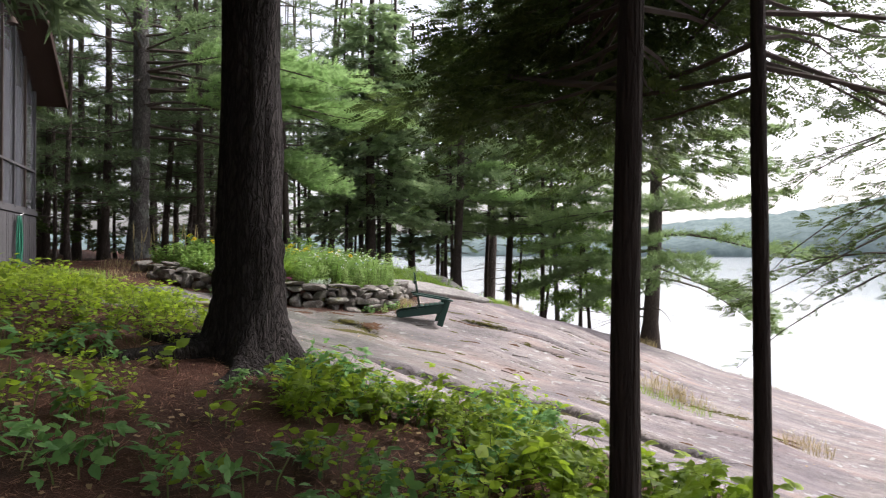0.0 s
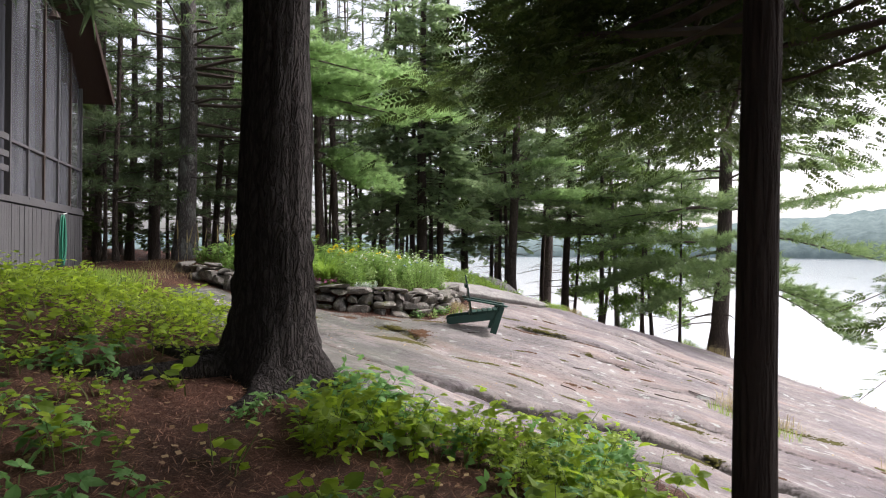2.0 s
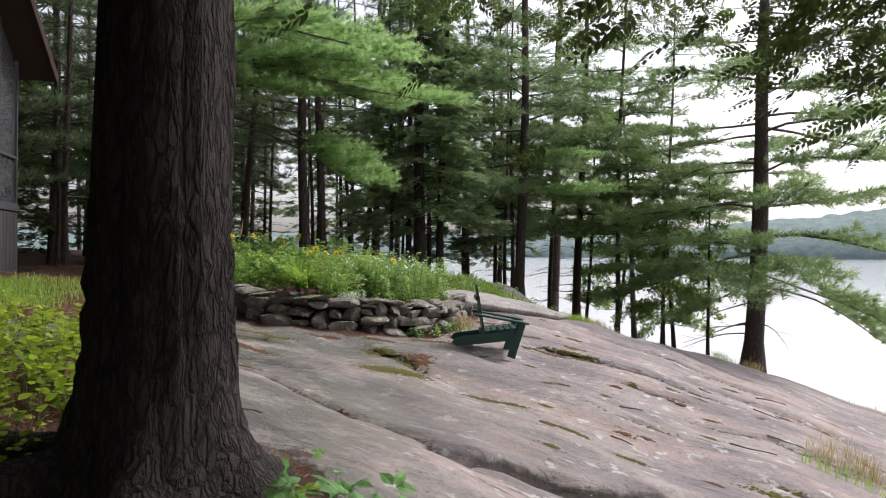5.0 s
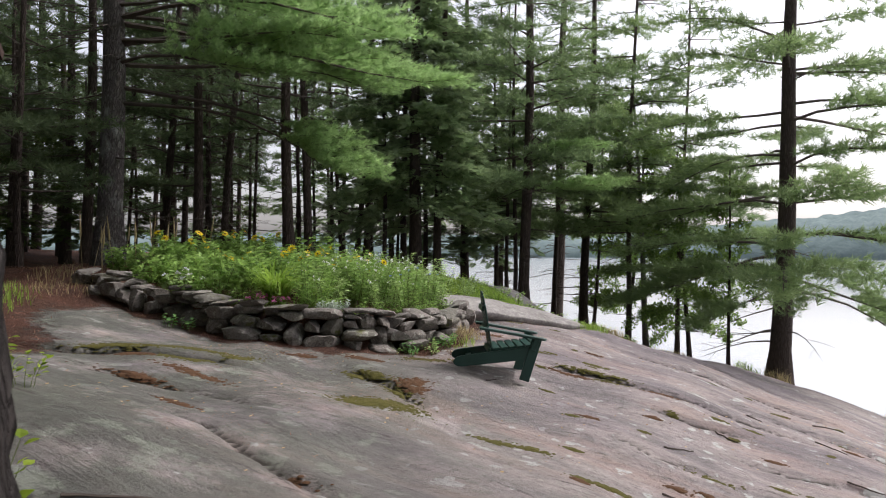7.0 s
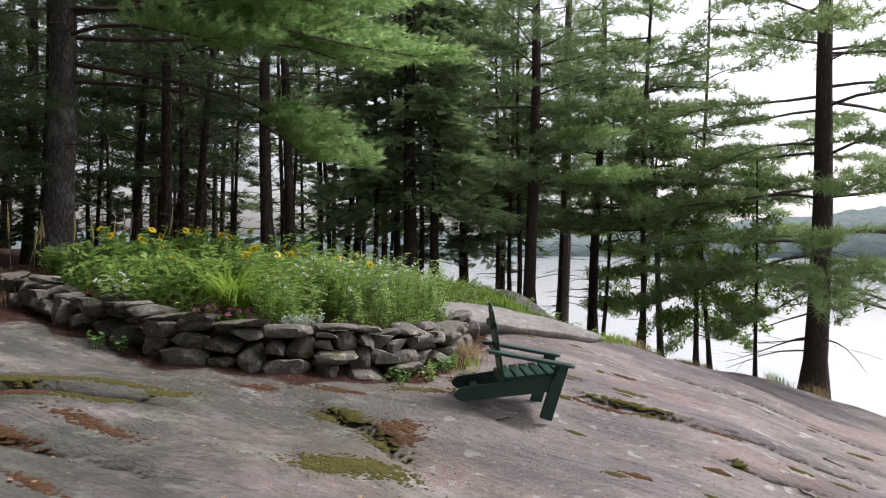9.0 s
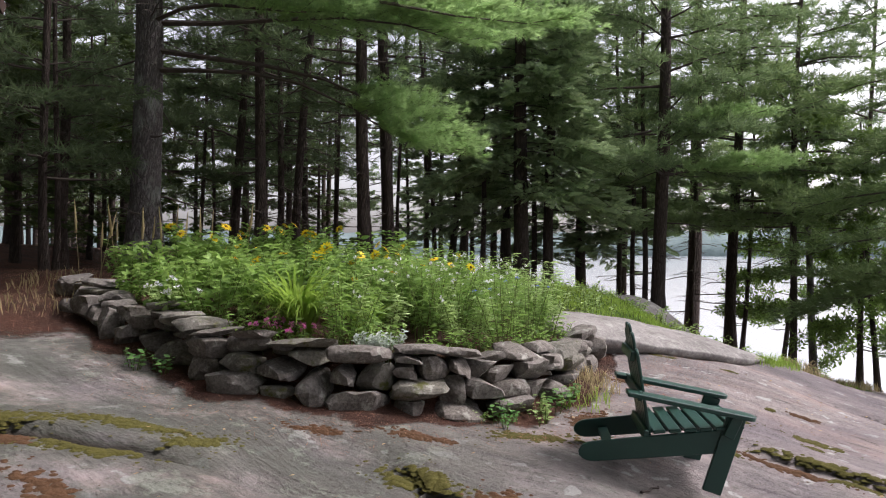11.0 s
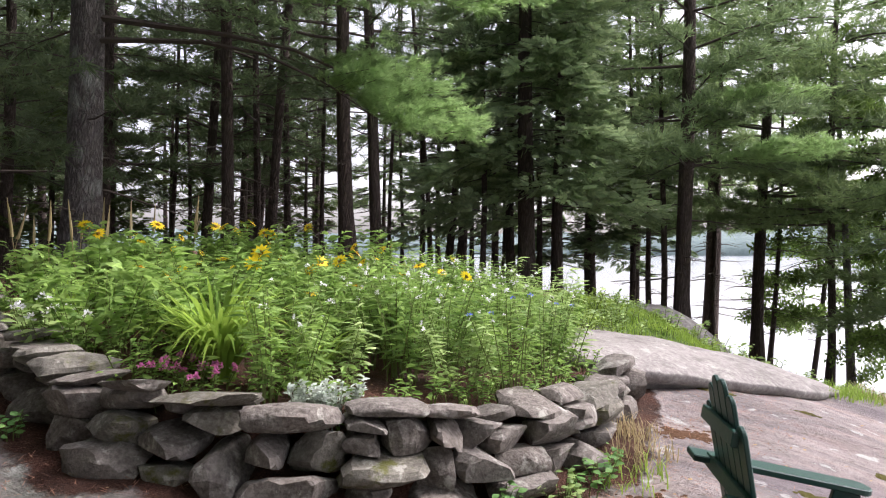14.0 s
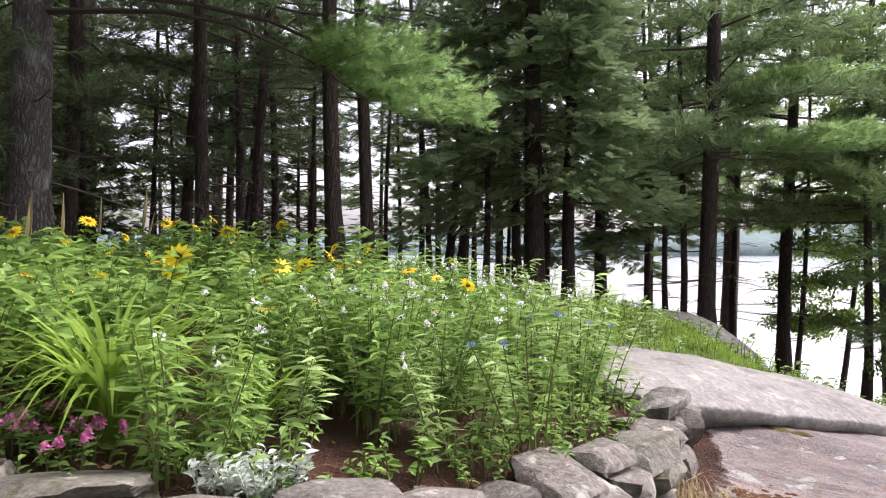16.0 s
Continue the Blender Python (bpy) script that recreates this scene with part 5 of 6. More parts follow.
CENTRE = plain_material("flower_centre_brown", (0.32, 0.16, 0.02), 0.8, 0.1)


def strew(originals, places, rng, scale=(0.8, 1.2), sink=0.0):
    """Copies of the plants at these places, each turned at random; the first stay as they are."""
    used = set()
    for x, y in places:
        k = int(rng.integers(0, len(originals)))
        ob = originals[k]
        m = pose(x, y, ground_z(x, y) - sink, rng.uniform(-5, 5), rng.uniform(-5, 5), rng.uniform(0, 360)) @ Matrix.Scale(rng.uniform(*scale), 4)
        if k not in used:
            used.add(k)
            ob.matrix_basis = m
        else:
            c = copy_thing(ob, pose(0, 0, 0))
            c.matrix_basis = m
    for k, ob in enumerate(originals):
        if k not in used:
            for o in (*ob.children_recursive, ob):
                bpy.data.objects.remove(o)


def spots(rng, n, x0, x1, y0, y1, test=None, gap=0.0):
    out = []
    for _ in range(n * 30):
        x, y = rng.uniform(x0, x1), rng.uniform(y0, y1)
        if (test is None or test(x, y)) and all((x - a) ** 2 + (y - b) ** 2 > gap * gap for a, b in out):
            out.append((x, y))
            if len(out) >= n:
                break
    return out


def clear(x, y):
    """Not inside the big pine's foot or the two cedars' trunks."""
    return math.hypot(x + 1.62, y - 5.98) > 0.62 and math.hypot(x - 0.83, y - 3.2) > 0.25 and math.hypot(x - 1.4, y - 3.12) > 0.2


def build_undergrowth():
    rng = np.random.default_rng(501)
    label = "leafy bright green undergrowth plant on needle litter"
    kinds = [plant("undergrowth_plant", 510 + i, label, "plant", UNDER_BLUE if i == 3 else UNDER, "undergrowth", stems=4 + i, high=0.34 + 0.05 * (i % 3), leaf_len=0.105, per_stem=8, shape=TRIPLE, reach=0.12, bend=0.5, up=0.25, spray=0.06) for i in range(4)]
    broad = [plant("undergrowth_plant", 530 + i, label, "plant", UNDER, "undergrowth", stems=5, high=0.38, leaf_len=0.085, per_stem=11, shape=ROUND, reach=0.14, bend=0.45, up=0.3, spray=0.05) for i in range(3)]
    places = spots(rng, 50, -1.2, 0.95, 4.35, 6.9, lambda x, y: clear(x, y) and not (-0.75 < x < 0.05 and y < 5.1) and y > 4.5 + 0.28 * (x + 1.5) - 0.35 * abs(math.sin(3 * x)) and y < 5.75 + 0.9 * max(0, x + 0.2), 0.13)
    strew(kinds, places, rng, (0.5, 0.95))
    places = spots(rng, 120, -6.2, -2.0, 5.6, 8.9, lambda x, y: y < 8.9 + 0.2 * (x + 3) and y > 5.3 - 0.3 * (x + 2) and not (x > -3.2 and y > 7.2), 0.17)
    places += spots(rng, 8, -3.4, -1.9, 3.9, 5.4, clear, 0.3) + spots(rng, 8, -0.7, 0.4, 3.2, 4.0, clear, 0.25) + spots(rng, 4, -2.7, -2.2, 6.6, 7.2, clear, 0.16)
    places += [(-2.95, 7.3), (-3.1, 7.75), (-2.85, 7.85), (-3.3, 8.1)]
    strew(broad, places, rng, (0.45, 0.85))
    near = [plant("undergrowth_plant", 540 + i, label, "plant", UNDER, "undergrowth", stems=6, high=0.36, leaf_len=0.12, per_stem=8, shape=ROUND if i else TRIPLE, reach=0.15, bend=0.45, up=0.3, spray=0.05) for i in range(2)]
    strew(near, spots(rng, 34, 0.3, 2.7, 3.85, 4.95, lambda x, y: clear(x, y) and y < 4.75 + 0.15 * math.sin(5 * x), 0.15), rng, (0.75, 1.15))
    low = [plant("undergrowth_plant", 545 + i, "small low green seedling among brown needles", "plant", UNDER_BLUE if i else UNDER, "undergrowth", stems=4, high=0.15, leaf_len=0.085, per_stem=4, shape=TRIPLE if i else ROUND, reach=0.1, bend=0.6, up=0.3, spray=0.03) for i in range(3)]
    strew(low, spots(rng, 70, -3.6, 0.6, 2.6, 5.6, clear, 0.16), rng, (0.6, 1.3))


build_undergrowth()


def bed_place(rng, n, x0, x1, lo, hi, gap=0.12):
    return spots(rng, n, x0, x1, 12.8, 17.8, lambda x, y: lo < float(bed_inside(x, y)) < hi and y < 17.3, gap)


def build_garden():
    rng = np.random.default_rng(601)
    g = "flower bed plants"
    daisy = [plant("daisy_plant", 610 + i, "tall yellow daisies with broad green leaves", "flower", GARDEN, g, ("daisy", YELLOW, 0.17, 0.052), stems=8, high=0.68, leaf_len=0.105, per_stem=14, shape=LEAF, reach=0.16, bend=0.3, whorl=2) for i in range(3)]
    strew(daisy, bed_place(rng, 32, -6.3, -3.0, 0.8, 3.5, 0.22), rng, (0.65, 1.1))
    mid = [plant("daisy_plant", 620 + i, "yellow daisies among fine green leaves", "flower", GARDEN, g, ("daisy", YELLOW, 0.12, 0.046), stems=9, high=0.62, leaf_len=0.10, per_stem=12, shape=SLIM, reach=0.16, bend=0.28, whorl=2) for i in range(2)]
    strew(mid, bed_place(rng, 18, -4.2, -1.6, 0.9, 3.0, 0.25), rng, (0.85, 1.15))
    willow = [plant("willowy_plant", 630 + i, "slender leafy perennial with narrow leaves", "plant", GARDEN_PALE if i == 1 else GARDEN, g, ("cluster", WHITE, 0.12, 0.022), stems=12, high=0.56, leaf_len=0.10, per_stem=16, shape=SLIM, reach=0.17, bend=0.25, whorl=2) for i in range(3)]
    strew(willow, [q for q in bed_place(rng, 64, -3.0, -0.9, 0.3, 2.8, 0.17) if math.hypot(q[0] + 2.98, q[1] - 13.2) > 0.45], rng, (0.6, 1.2))
    lobed = [plant("lobed_plant", 640 + i, "bushy perennial with bright divided leaves", "plant", GARDEN, g, None, stems=12, high=0.5, leaf_len=0.09, per_stem=11, shape=TRIPLE, reach=0.2, bend=0.4, up=0.3) for i in range(2)]
    strew(lobed, bed_place(rng, 26, -6.2, -3.45, 0.25, 1.6, 0.2), rng, (0.6, 1.05))
    phlox = [plant("phlox", 650, "pale phlox with small white flower heads", "flower", GARDEN, g, ("cluster", WHITE, 0.5, 0.024), stems=10, high=0.6, leaf_len=0.085, per_stem=14, shape=SLIM, reach=0.15, bend=0.2, whorl=2)]
    strew(phlox, bed_place(rng, 9, -2.2, -1.0, 0.6, 2.6, 0.25), rng, (0.8, 1.1))
    blue = [plant("bellflower", 655, "bellflower with a few blue blooms", "flower", GARDEN, g, ("cluster", BLUE, 0.2, 0.014), stems=7, high=0.5, leaf_len=0.07, per_stem=12, shape=SLIM, reach=0.1, bend=0.2, whorl=2)]
    strew(blue, [(-1.45, 13.75), (-1.3, 14.3)], rng)
    pink = [plant("pink_flowers", 660, "low clump of bright pink blossoms behind the wall", "flower", GARDEN, g, ("cluster", PINK, 0.9, 0.03), stems=13, high=0.12, leaf_len=0.05, per_stem=5, shape=LEAF, reach=0.13, bend=0.4)]
    strew(pink, [(-3.05, 13.05), (-2.88, 13.0), (-3.2, 13.1)], rng, (0.8, 1.1))
    silver = [plant("silver_plant", 670, "woolly silver-leaved plant behind the wall", "plant", SILVER, g, None, SILVER, stems=26, high=0.15, leaf_len=0.042, per_stem=10, shape=LEAF, reach=0.11, bend=0.5, up=0.5)]
    strew(silver, [(-2.33, 12.98), (-2.2, 13.0), (-0.98, 14.7)], rng, (0.85, 1.15))
    pale = [plant("variegated_plant", 680, "cream-edged variegated plant at the bed's edge", "plant", GARDEN_PALE, g, ("cluster", WHITE, 0.25, 0.03), stems=12, high=0.26, leaf_len=0.075, per_stem=7, shape=ROUND, reach=0.16, bend=0.4)]
    strew(pale, [(-4.12, 13.42), (-4.3, 13.52)], rng)
    low = [plant("edging_plant", 690 + i, "small green edging plant among the stones", "plant", GARDEN, g, None, stems=7, high=0.13, leaf_len=0.05, per_stem=6, shape=LEAF, reach=0.09, bend=0.5) for i in range(2)]
    strew(low, bed_place(rng, 60, -5.5, -0.9, 0.12, 0.45, 0.1), rng, (0.7, 1.3))

    def strap_clump(x, y, high, n, seed, label, mat=STRAP, name="daylily"):
        r2 = np.random.default_rng(seed)
        ob = thing(name, pose(x, y, ground_z(x, y)), label, "plant", g)
        chunks = []
        for i in range(n):
            a, l, w = r2.uniform(0, 6.28), high * r2.uniform(0.7, 1.15), r2.uniform(0.009, 0.016)
            t = np.linspace(0, 1, 7)
            out, up = 0.72 * l * t ** 1.7 * r2.uniform(0.4, 1.2) + r2.uniform(0, 0.08), l * (t - 0.55 * t ** 3 * r2.uniform(0.4, 1.5))
            c = np.stack([np.cos(a) * out, np.sin(a) * out, up - 0.02], 1)
            side = np.array([-math.sin(a), math.cos(a), 0]) * w
            ww = (1 - t ** 3)[:, None] * side
            v = np.concatenate([c - ww, c + ww])
            chunks.append((v, np.array([(j, j + 1, 7 + j + 1, 7 + j) for j in range(6)])))
        for k in range(0, n, 12):
            part("leaf_fan", joined(chunks[k:k + 12]), mat, ob, smooth=True)

    for i, (x, y, h, n) in enumerate(((-2.98, 13.28, 0.7, 150), (-3.12, 13.46, 0.72, 120), (-2.55, 13.5, 0.5, 40), (-4.6, 14.0, 0.5, 40))):
        strap_clump(x, y, h, n, 700 + i, "arching clump of yellow-green strap leaves")
    # dry seed spires at the back of the bed
    for i, (x, y) in enumerate(spots(rng, 14, -6.9, -5.0, 15.0, 17.0, None, 0.12)):
        h = rng.uniform(0.7, 1.0)
        ob = thing("seed_spire", pose(x, y, ground_z(x, y), rng.uniform(-9, 9), rng.uniform(-9, 9)), "pale dry flower spire gone to seed", "plant", g)
        part("stalk", tube([(0, 0, -0.05), (0.01, 0, h * 0.6), (0.03, 0, h)], (0.005, 0.004, 0.003), 4), DRY, ob)
        part("seed_head", tube([(0.01, 0, h * 0.62), (0.02, 0, h * 0.75), (0.03, 0, h * 1.02)], (0.012, 0.014, 0.003), 6, 0.2, rng), DRY, ob)


build_garden()


def blades(n, xs, ys, high, width, mat, name, label, seed, test=None, lean=0.5):
    """A sheet of grass blades standing on the ground: too many to count."""
    rng = np.random.default_rng(seed)
    x, y = rng.uniform(*xs, n), rng.uniform(*ys, n)
    if test is not None:
        keep = test(x, y, rng.uniform(0, 1, n))
        x, y = x[keep], y[keep]
    k = len(x)
    z = height(x, y)
    a, h = rng.uniform(0, 6.28, k), high * rng.uniform(0.5, 1.2, k)
    d = np.stack([np.cos(a), np.sin(a), np.zeros(k)], 1)
    s = np.stack([-np.sin(a), np.cos(a), np.zeros(k)], 1) * width
    o = np.stack([x, y, z - 0.01], 1)
    b = lean * rng.uniform(0.2, 1, k)[:, None]
    m = o + d * h[:, None] * b * 0.35 + np.array([0, 0, 0.6]) * h[:, None]
    t = o + d * h[:, None] * b + np.array([0, 0, 0.95]) * h[:, None]
    v = np.stack([o - s, o + s, m + s * 0.7, m - s * 0.7, t], 1).reshape(-1, 3)
    i = np.arange(k)[:, None] * 5
    f = np.concatenate([i + [0, 1, 2], i + [0, 2, 3], i + [3, 2, 4]])
    tagged(new(name, mesh_of(name, v, f, mat)), label, "grass", kind="stuff")


blades(60000, (-3.0, 3.8), (17.0, 23.5), 0.065, 0.006, GRASS, "turf", "short bright green turf on the mound", 801, lambda x, y, u: turf_share(x, y) + 0.25 * np.sin(x * 7.3 + 2 * np.sin(y * 5)) * np.sin(y * 6.1) > 0.35 + 0.4 * u)
blades(26000, (3.0, 10.0), (14.0, 26.0), 0.16, 0.006, DRY, "shore_grass", "yellowish grass along the rock's edge by the water", 802, lambda x, y, u: turf_share(x, y) > 0.4 + 0.4 * u)
blades(26000, (-9.0, -5.0), (8.5, 14.5), 0.14, 0.006, GRASS, "yard_grass", "thin grass in front of the cottage", 803, lambda x, y, u: turf_share(x, y) > 0.3 + 0.5 * u)


# ---- moss, litter, twigs and tufts ----
def lump_shape():
    v, f, n = [(0, 0, 0.42)], [], 7
    for r, z in ((0.62, 0.3), (1.0, -0.1)):
        v += [(r * math.cos(k * 6.2832 / n) * (1 + 0.2 * math.sin(k * 2.3)), r * math.sin(k * 6.2832 / n), z) for k in range(n)]
    f = [(0, 1 + k, 1 + (k + 1) % n) for k in range(n)]
    for k in range(n):
        a, b = 1 + k, 1 + (k + 1) % n
        f += [(a, a + n, b + n), (a, b + n, b)]
    return np.array(v), np.array(f)


LUMP = lump_shape()


def moss_patch(x, y, rx, ry, turn, mat, label, seed):
    """Moss in many small cushions, thick in the middle and scattered at the edge."""
    rng = np.random.default_rng(seed)
    rx, ry = rx * 1.4, ry * 1.6
    n = int(30 + 2600 * rx * ry)
    c, s = math.cos(radians(turn)), math.sin(radians(turn))
    r = np.abs(rng.normal(0, 0.55, n))
    w = rng.uniform(0, 6.28, n)
    px, py = rx * r * np.cos(w) + 0.04 * np.sin(w * 3) * rx, ry * r * np.sin(w)
    gx, gy = x + c * px - s * py, y + s * px + c * py
    size = 0.034 * rng.uniform(0.35, 1.3, n) * np.clip(1.35 - r, 0.3, 1)
    yaw = rng.uniform(0, 6.28, n)
    z0, one = np.zeros(n), np.ones(n)
    turns = np.stack([np.stack([np.cos(yaw), -np.sin(yaw), z0], 1), np.stack([np.sin(yaw), np.cos(yaw), z0], 1), np.stack([z0, z0, one * 0.55], 1)], 1)
    v, f = scatter(LUMP, np.stack([gx, gy, height(gx, gy)], 1), turns, size)
    tagged(new("moss_patch", mesh_of("moss_patch", v, f, mat, True)), label, "moss", "moss on the rock", "stuff")


OLIVE, RUST = "olive moss cushion in a crack of the granite", "rust-brown dry moss on the granite"
for i, (x, y, rx, ry, turn, rusty) in enumerate(((-1.55, 11.75, 0.3, 0.07, -35, 0), (-1.25, 11.3, 0.3, 0.08, -50, 0), (-1.1, 11.35, 0.13, 0.1, 0, 1), (-1.25, 10.75, 0.28, 0.14, 15, 0), (-1.5, 10.5, 0.16, 0.07, 10, 0),
                                                 (-0.36, 10.36, 0.2, 0.045, -20, 0), (-0.1, 10.3, 0.16, 0.04, -20, 0), (-3.2, 11.15, 0.34, 0.1, 20, 0), (-2.85, 11.55, 0.22, 0.07, 60, 0), (-3.6, 11.0, 0.22, 0.08, 10, 1),
                                                 (0.5, 13.1, 0.32, 0.06, -18, 1), (0.95, 13.05, 0.3, 0.06, -12, 0), (1.5, 12.85, 0.22, 0.05, -15, 1), (0.4, 9.72, 0.18, 0.05, -20, 0), (-1.42, 8.45, 0.11, 0.05, -20, 1), (1.35, 10.55, 0.2, 0.04, -20, 0),
                                                 (1.45, 12.2, 0.07, 0.04, 0, 0), (1.95, 11.9, 0.06, 0.04, 0, 0), (2.3, 12.3, 0.08, 0.04, 0, 0), (3.9, 10.6, 0.35, 0.08, -20, 0), (4.3, 10.5, 0.2, 0.1, 0, 0), (2.2, 9.3, 0.35, 0.06, -20, 0), (1.3, 8.1, 0.25, 0.05, -10, 0), (1.9, 7.9, 0.2, 0.05, -10, 0),
                                                 (-1.35, 10.65, 0.4, 0.16, 10, 0), (-1.16, 11.55, 0.2, 0.14, 30, 1), (-1.7, 11.75, 0.25, 0.09, -30, 0), (-3.25, 11.55, 0.5, 0.09, 15, 0), (-3.9, 11.2, 0.4, 0.12, 30, 0), (-2.9, 10.6, 0.4, 0.08, -20, 1), (0.75, 13.2, 0.5, 0.05, -14, 0), (-1.1, 12.75, 0.3, 0.1, 20, 0), (-0.75, 13.3, 0.2, 0.12, 40, 1), (-0.4, 14.6, 0.22, 0.12, 30, 1), (-1.8, 12.35, 0.25, 0.06, 5, 1), (-2.4, 12.2, 0.2, 0.05, 10, 1), (-3.2, 10.2, 0.3, 0.07, -10, 1), (-2.6, 9.6, 0.22, 0.06, -30, 1), (0.9, 13.9, 0.2, 0.06, -20, 0))):
    moss_patch(x, y, rx, ry, turn, MOSS_RED if rusty else MOSS, RUST if rusty else OLIVE, 20 + i)


# small moss specks in lines along the rock's grain
SPECKS = np.random.default_rng(95)
for i in range(46):
    along, row = SPECKS.uniform(0, 5.2), SPECKS.integers(0, 9)
    x, y = -0.3 + along + 0.1 * SPECKS.standard_normal(), 9.0 + 0.85 * row - 0.36 * along + 0.08 * SPECKS.standard_normal()
    moss_patch(x, y, SPECKS.uniform(0.03, 0.14), SPECKS.uniform(0.015, 0.035), -20, MOSS_RED if i % 3 == 0 else MOSS, RUST if i % 3 == 0 else OLIVE, 130 + i)


def litter(n, xs, ys, test, length, width, mat, name, label, seed, curl=0.0):
    """Fallen needles or leaves lying every way on the ground."""
    rng = np.random.default_rng(seed)
    x, y = rng.uniform(*xs, n), rng.uniform(*ys, n)
    keep = test(x, y) > rng.uniform(0.3, 0.9, n)
    x, y = x[keep], y[keep]
    k = len(x)
    a, ln = rng.uniform(0, 6.28, k), length * rng.uniform(0.5, 1.2, k)
    d = np.stack([np.cos(a), np.sin(a), rng.uniform(-0.1, 0.3, k)], 1) * ln[:, None]
    s = np.stack([-np.sin(a), np.cos(a), rng.uniform(-curl, curl, k) - curl * 0.2], 1) * (width * rng.uniform(0.6, 1.2, k))[:, None]
    o = np.stack([x, y, height(x, y) + rng.uniform(0.002, 0.02, k)], 1)
    v = np.stack([o - d * 0.5, o + s, o + d * 0.5, o - s], 1).reshape(-1, 3)
    f = np.arange(k * 4).reshape(-1, 4)
    tagged(new(name, mesh_of(name, v, f, mat)), label, "litter", kind="stuff")


litter(95000, (-6.0, 5.0), (-1.0, 9.0), lambda x, y: soil_share(x, y) * np.exp(-((x + 0.7) / 3.6) ** 4 - ((y - 4.4) / 3.6) ** 4), 0.12, 0.0026, LITTER, "needle_litter", "red-brown fallen pine needles", 851)
litter(30000, (-10, -4), (7.5, 18.0), soil_share, 0.14, 0.003, LITTER, "needle_litter", "red-brown fallen pine needles", 852)
litter(2600, (-6.0, 5.0), (0.0, 8.0), lambda x, y: soil_share(x, y) * np.exp(-((x + 0.7) / 3.4) ** 4 - ((y - 4.4) / 3.2) ** 4), 0.055, 0.02, DEADLEAF, "fallen_leaf_litter", "scattered pale dead leaves", 853, 0.5)
litter(5000, (-5.0, 4.5), (7.5, 16.5), lambda x, y: 0.9 * sig((np.sin(x * 2.1 + y) * np.sin(y * 1.7 - x) - 0.35) * 6), 0.07, 0.0016, LITTER, "needle_litter", "stray pine needles on the granite", 854)
litter(5200, (-1.2, 1.4), (12.6, 16.4), lambda x, y: 0.95 * np.exp(-((x + 0.45 - 0.25 * (y - 14)) / 0.6) ** 2) * sig(-(bed_inside(x, y) + 0.1) * 9), 0.085, 0.0022, LITTER, "needle_litter", "rusty pine needles between the wall and the slab", 856)
litter(3200, (-5.0, 0.2), (11.8, 13.4), lambda x, y: sig((bed_inside(x, y) + 0.75) * 6), 0.085, 0.0022, LITTER, "needle_litter", "rusty pine needles along the wall's foot", 857)
litter(1500, (-4.0, 5.0), (8.0, 16.0), lambda x, y: 0.35 + 0.5 * sig((np.sin(x * 1.3 - y * 2.1) - 0.3) * 5), 0.032, 0.012, DEADLEAF, "fallen_leaf_litter", "small dark crumbs of leaf on rock", 855, 0.4)


def build_twigs():
    rng = np.random.default_rng(861)
    for i, (x, y, a, l) in enumerate(((2.35, 10.6, 5, 0.45), (2.9, 11.2, -25, 0.35), (1.9, 11.9, -45, 0.25), (3.2, 12.6, -35, 0.3), (1.2, 11.0, 20, 0.3), (-1.9, 7.5, 30, 0.35), (3.6, 13.5, 10, 0.4), (0.9, 9.9, -30, 0.22), (-0.4, 12.2, 60, 0.22), (2.6, 13.1, -50, 0.2), (-0.3, 3.7, 15, 0.5), (-2.0, 3.6, -10, 0.6))):
        t = np.linspace(-0.5, 0.5, 7)
        px, py = x + np.cos(radians(a)) * l * t + 0.01 * rng.standard_normal(7), y + np.sin(radians(a)) * l * t + 0.012 * rng.standard_normal(7)
        z = height(px, py) + 0.012
        ob = new("fallen_twig", mesh_of("fallen_twig", *tube(np.stack([px, py, z], 1), np.linspace(0.009, 0.004, 7), 5), TWIG))
        tagged(ob, "dark fallen twig lying on the ground", "twig", "fallen twigs")


build_twigs()


def grass_tuft(x, y, high, n, mat, label, seed, wide=0.12):
    rng = np.random.default_rng(seed)
    a, h = rng.uniform(0, 6.28, n), high * rng.uniform(0.5, 1.15, n)
    r = wide * np.sqrt(rng.uniform(0, 1, n))
    b = rng.uniform(0, 6.28, n)
    gx, gy = x + r * np.cos(b), y + r * np.sin(b)
    o = np.stack([gx, gy, height(gx, gy) - 0.01], 1)
    d, s = np.stack([np.cos(a), np.sin(a), 0 * a], 1), np.stack([-np.sin(a), np.cos(a), 0 * a], 1) * 0.0035
    m = o + d * (h * 0.22)[:, None] + np.array([0, 0, 0.65]) * h[:, None]
    t = o + d * (h * rng.uniform(0.3, 1.1, n))[:, None] + np.array([0, 0, 0.9]) * h[:, None]
    v = np.stack([o - s, o + s, m + s * 0.8, m - s * 0.8, t], 1).reshape(-1, 3)
    i = np.arange(n)[:, None] * 5
    tagged(new("grass_tuft", mesh_of("grass_tuft", v, np.concatenate([i + [0, 1, 2], i + [0, 2, 3], i + [3, 2, 4]]), mat)), label, "grass", "grass tufts", "stuff")


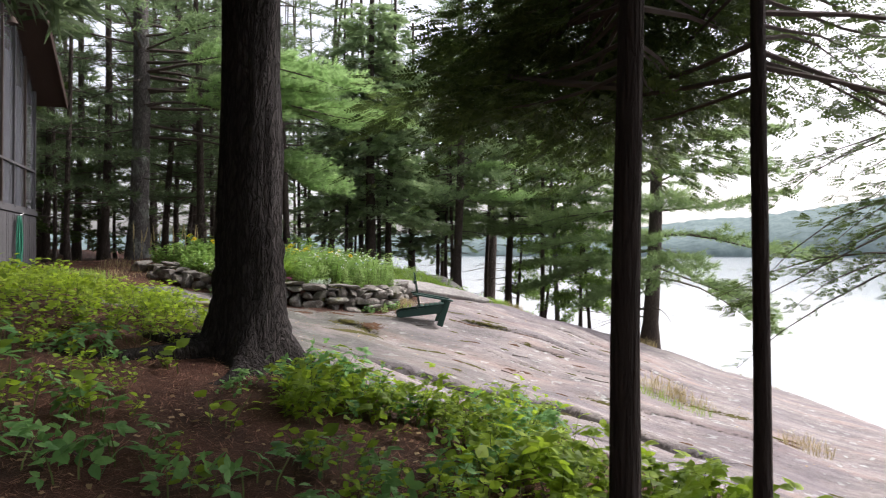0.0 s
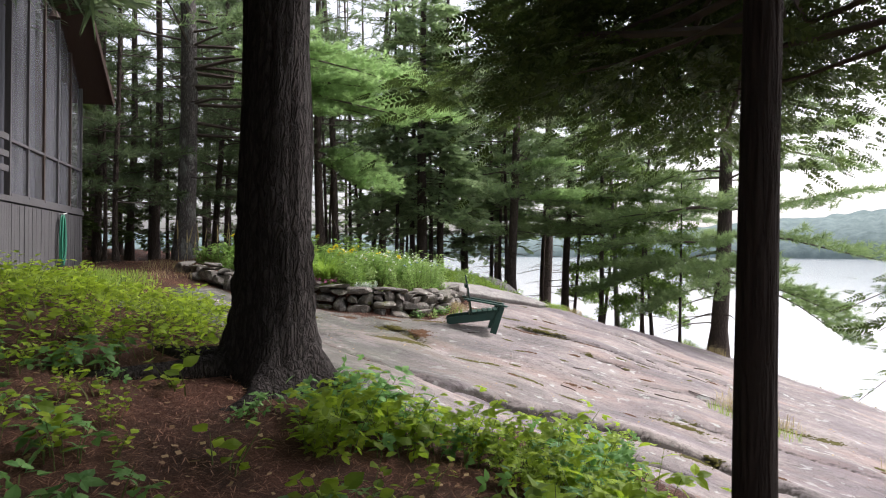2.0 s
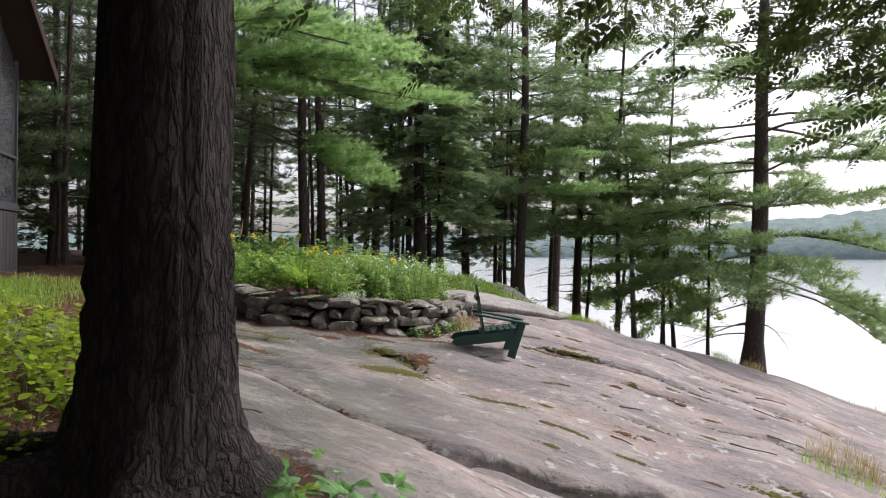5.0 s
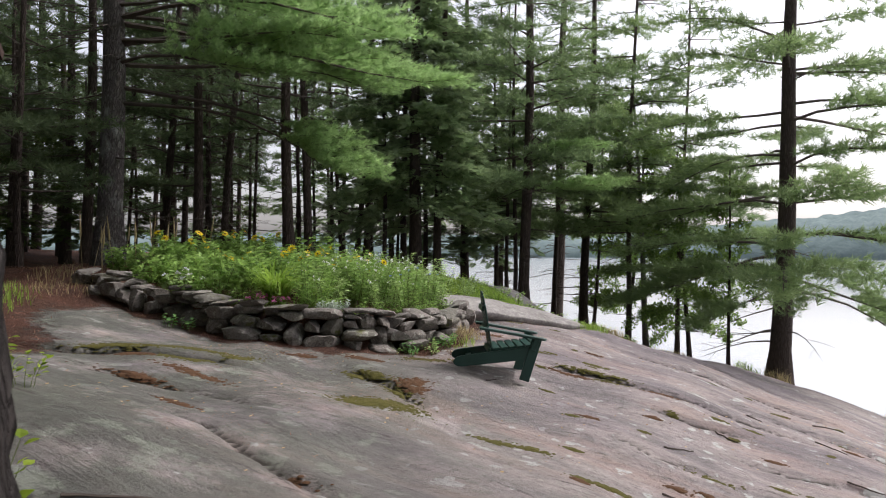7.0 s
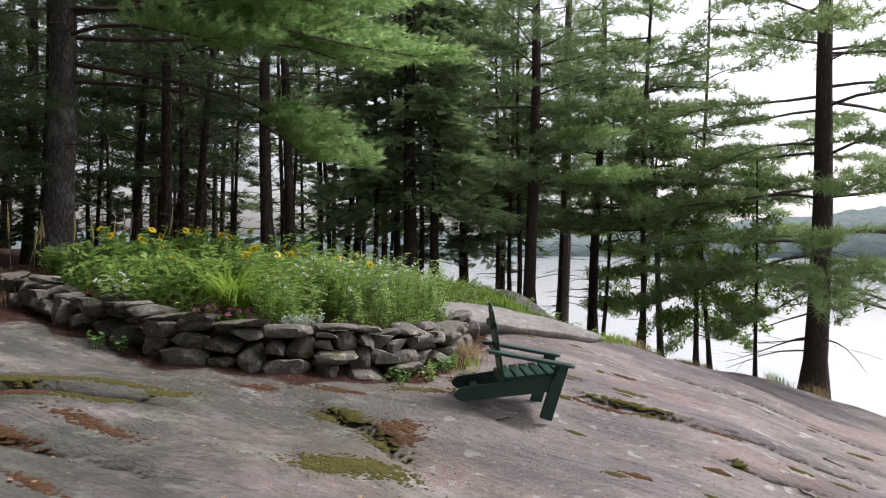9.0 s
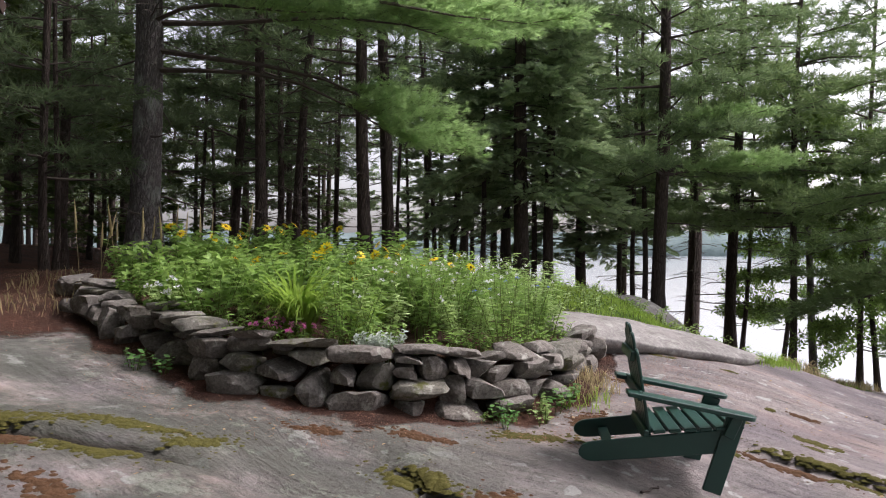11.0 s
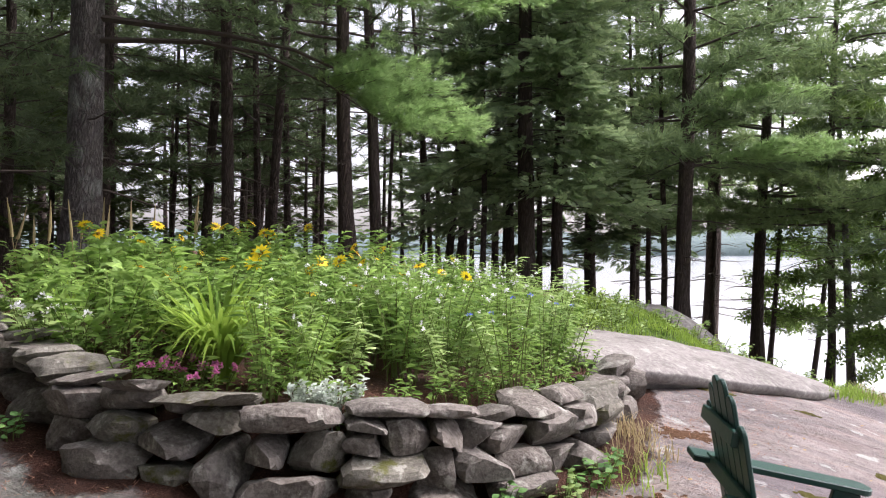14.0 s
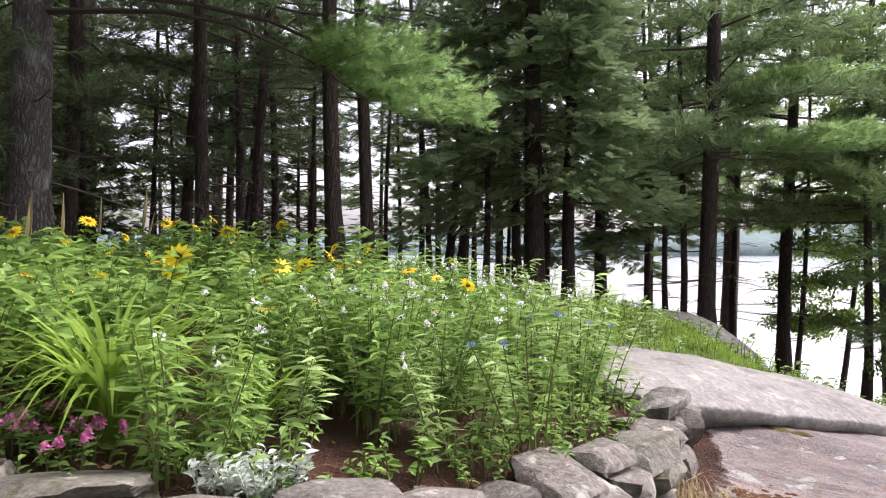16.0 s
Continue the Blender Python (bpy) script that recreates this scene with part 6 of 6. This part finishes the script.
DRY_LABEL, GREEN_LABEL = "dry straw-coloured grass tuft in a rock crack", "green grass tuft by the stones"
for i, (x, y, h, n, dry, w) in enumerate(((3.4, 11.0, 0.26, 190, 1, 0.34), (3.75, 10.7, 0.2, 120, 1, 0.34), (3.1, 10.6, 0.16, 90, 0, 0.3), (3.6, 10.4, 0.14, 80, 0, 0.35), (4.9, 9.6, 0.22, 140, 1, 0.35), (-0.78, 13.6, 0.12, 70, 0, 0.2), (-0.72, 13.9, 0.15, 80, 1, 0.2), (-0.75, 14.3, 0.15, 90, 1, 0.16),
                                          (1.35, 17.0, 0.15, 200, 0, 0.25), (1.75, 17.7, 0.17, 200, 1, 0.25), (1.15, 16.8, 0.11, 150, 0, 0.2), (2.2, 18.8, 0.16, 200, 1, 0.25), (-6.1, 13.9, 0.16, 90, 1, 0.45), (-6.8, 15.0, 0.2, 110, 1, 0.5), (6.2, 21.7, 0.35, 260, 1, 0.3), (5.6, 21.9, 0.25, 200, 0, 0.3), (-3.6, 8.9, 0.2, 160, 0, 0.25))):
    grass_tuft(x, y, h, n, DRY if dry else GRASS, DRY_LABEL if dry else GREEN_LABEL, 870 + i, w)


def build_wall_weeds():
    """Small weeds and ferns at the wall's foot."""
    rng = np.random.default_rng(881)
    weed = [plant("wall_weed", 882 + i, "small green weed growing at the wall's foot", "plant", GARDEN_PALE if i else UNDER_BLUE, "weeds at the wall", None, stems=6, high=0.16, leaf_len=0.06, per_stem=5, shape=ROUND, reach=0.08, bend=0.6) for i in range(2)]
    strew(weed, [(-1.38, 12.98), (-1.25, 13.05), (-1.12, 13.2), (-1.0, 13.35), (-1.5, 12.9), (-0.95, 13.55), (-1.3, 12.85), (-1.05, 13.05), (-0.85, 13.75), (-3.9, 12.8), (-4.1, 12.75)], rng, (0.45, 0.9))


build_wall_weeds()


def build_turf_plants():
    """Low leafy plants mixed into the turf on the mound."""
    rng = np.random.default_rng(891)
    low = [plant("turf_plant", 892 + i, "low leafy plant in the turf of the mound", "plant", GARDEN_PALE if i else GRASS, "plants in the turf", None, stems=8, high=0.12, leaf_len=0.055, per_stem=6, shape=LEAF, reach=0.16, bend=0.6) for i in range(3)]
    strew(low, spots(rng, 90, -2.2, 2.4, 17.2, 21.5, lambda x, y: float(turf_share(np.array(x), np.array(y))) > 0.3, 0.13), rng, (0.7, 1.4))


build_turf_plants()
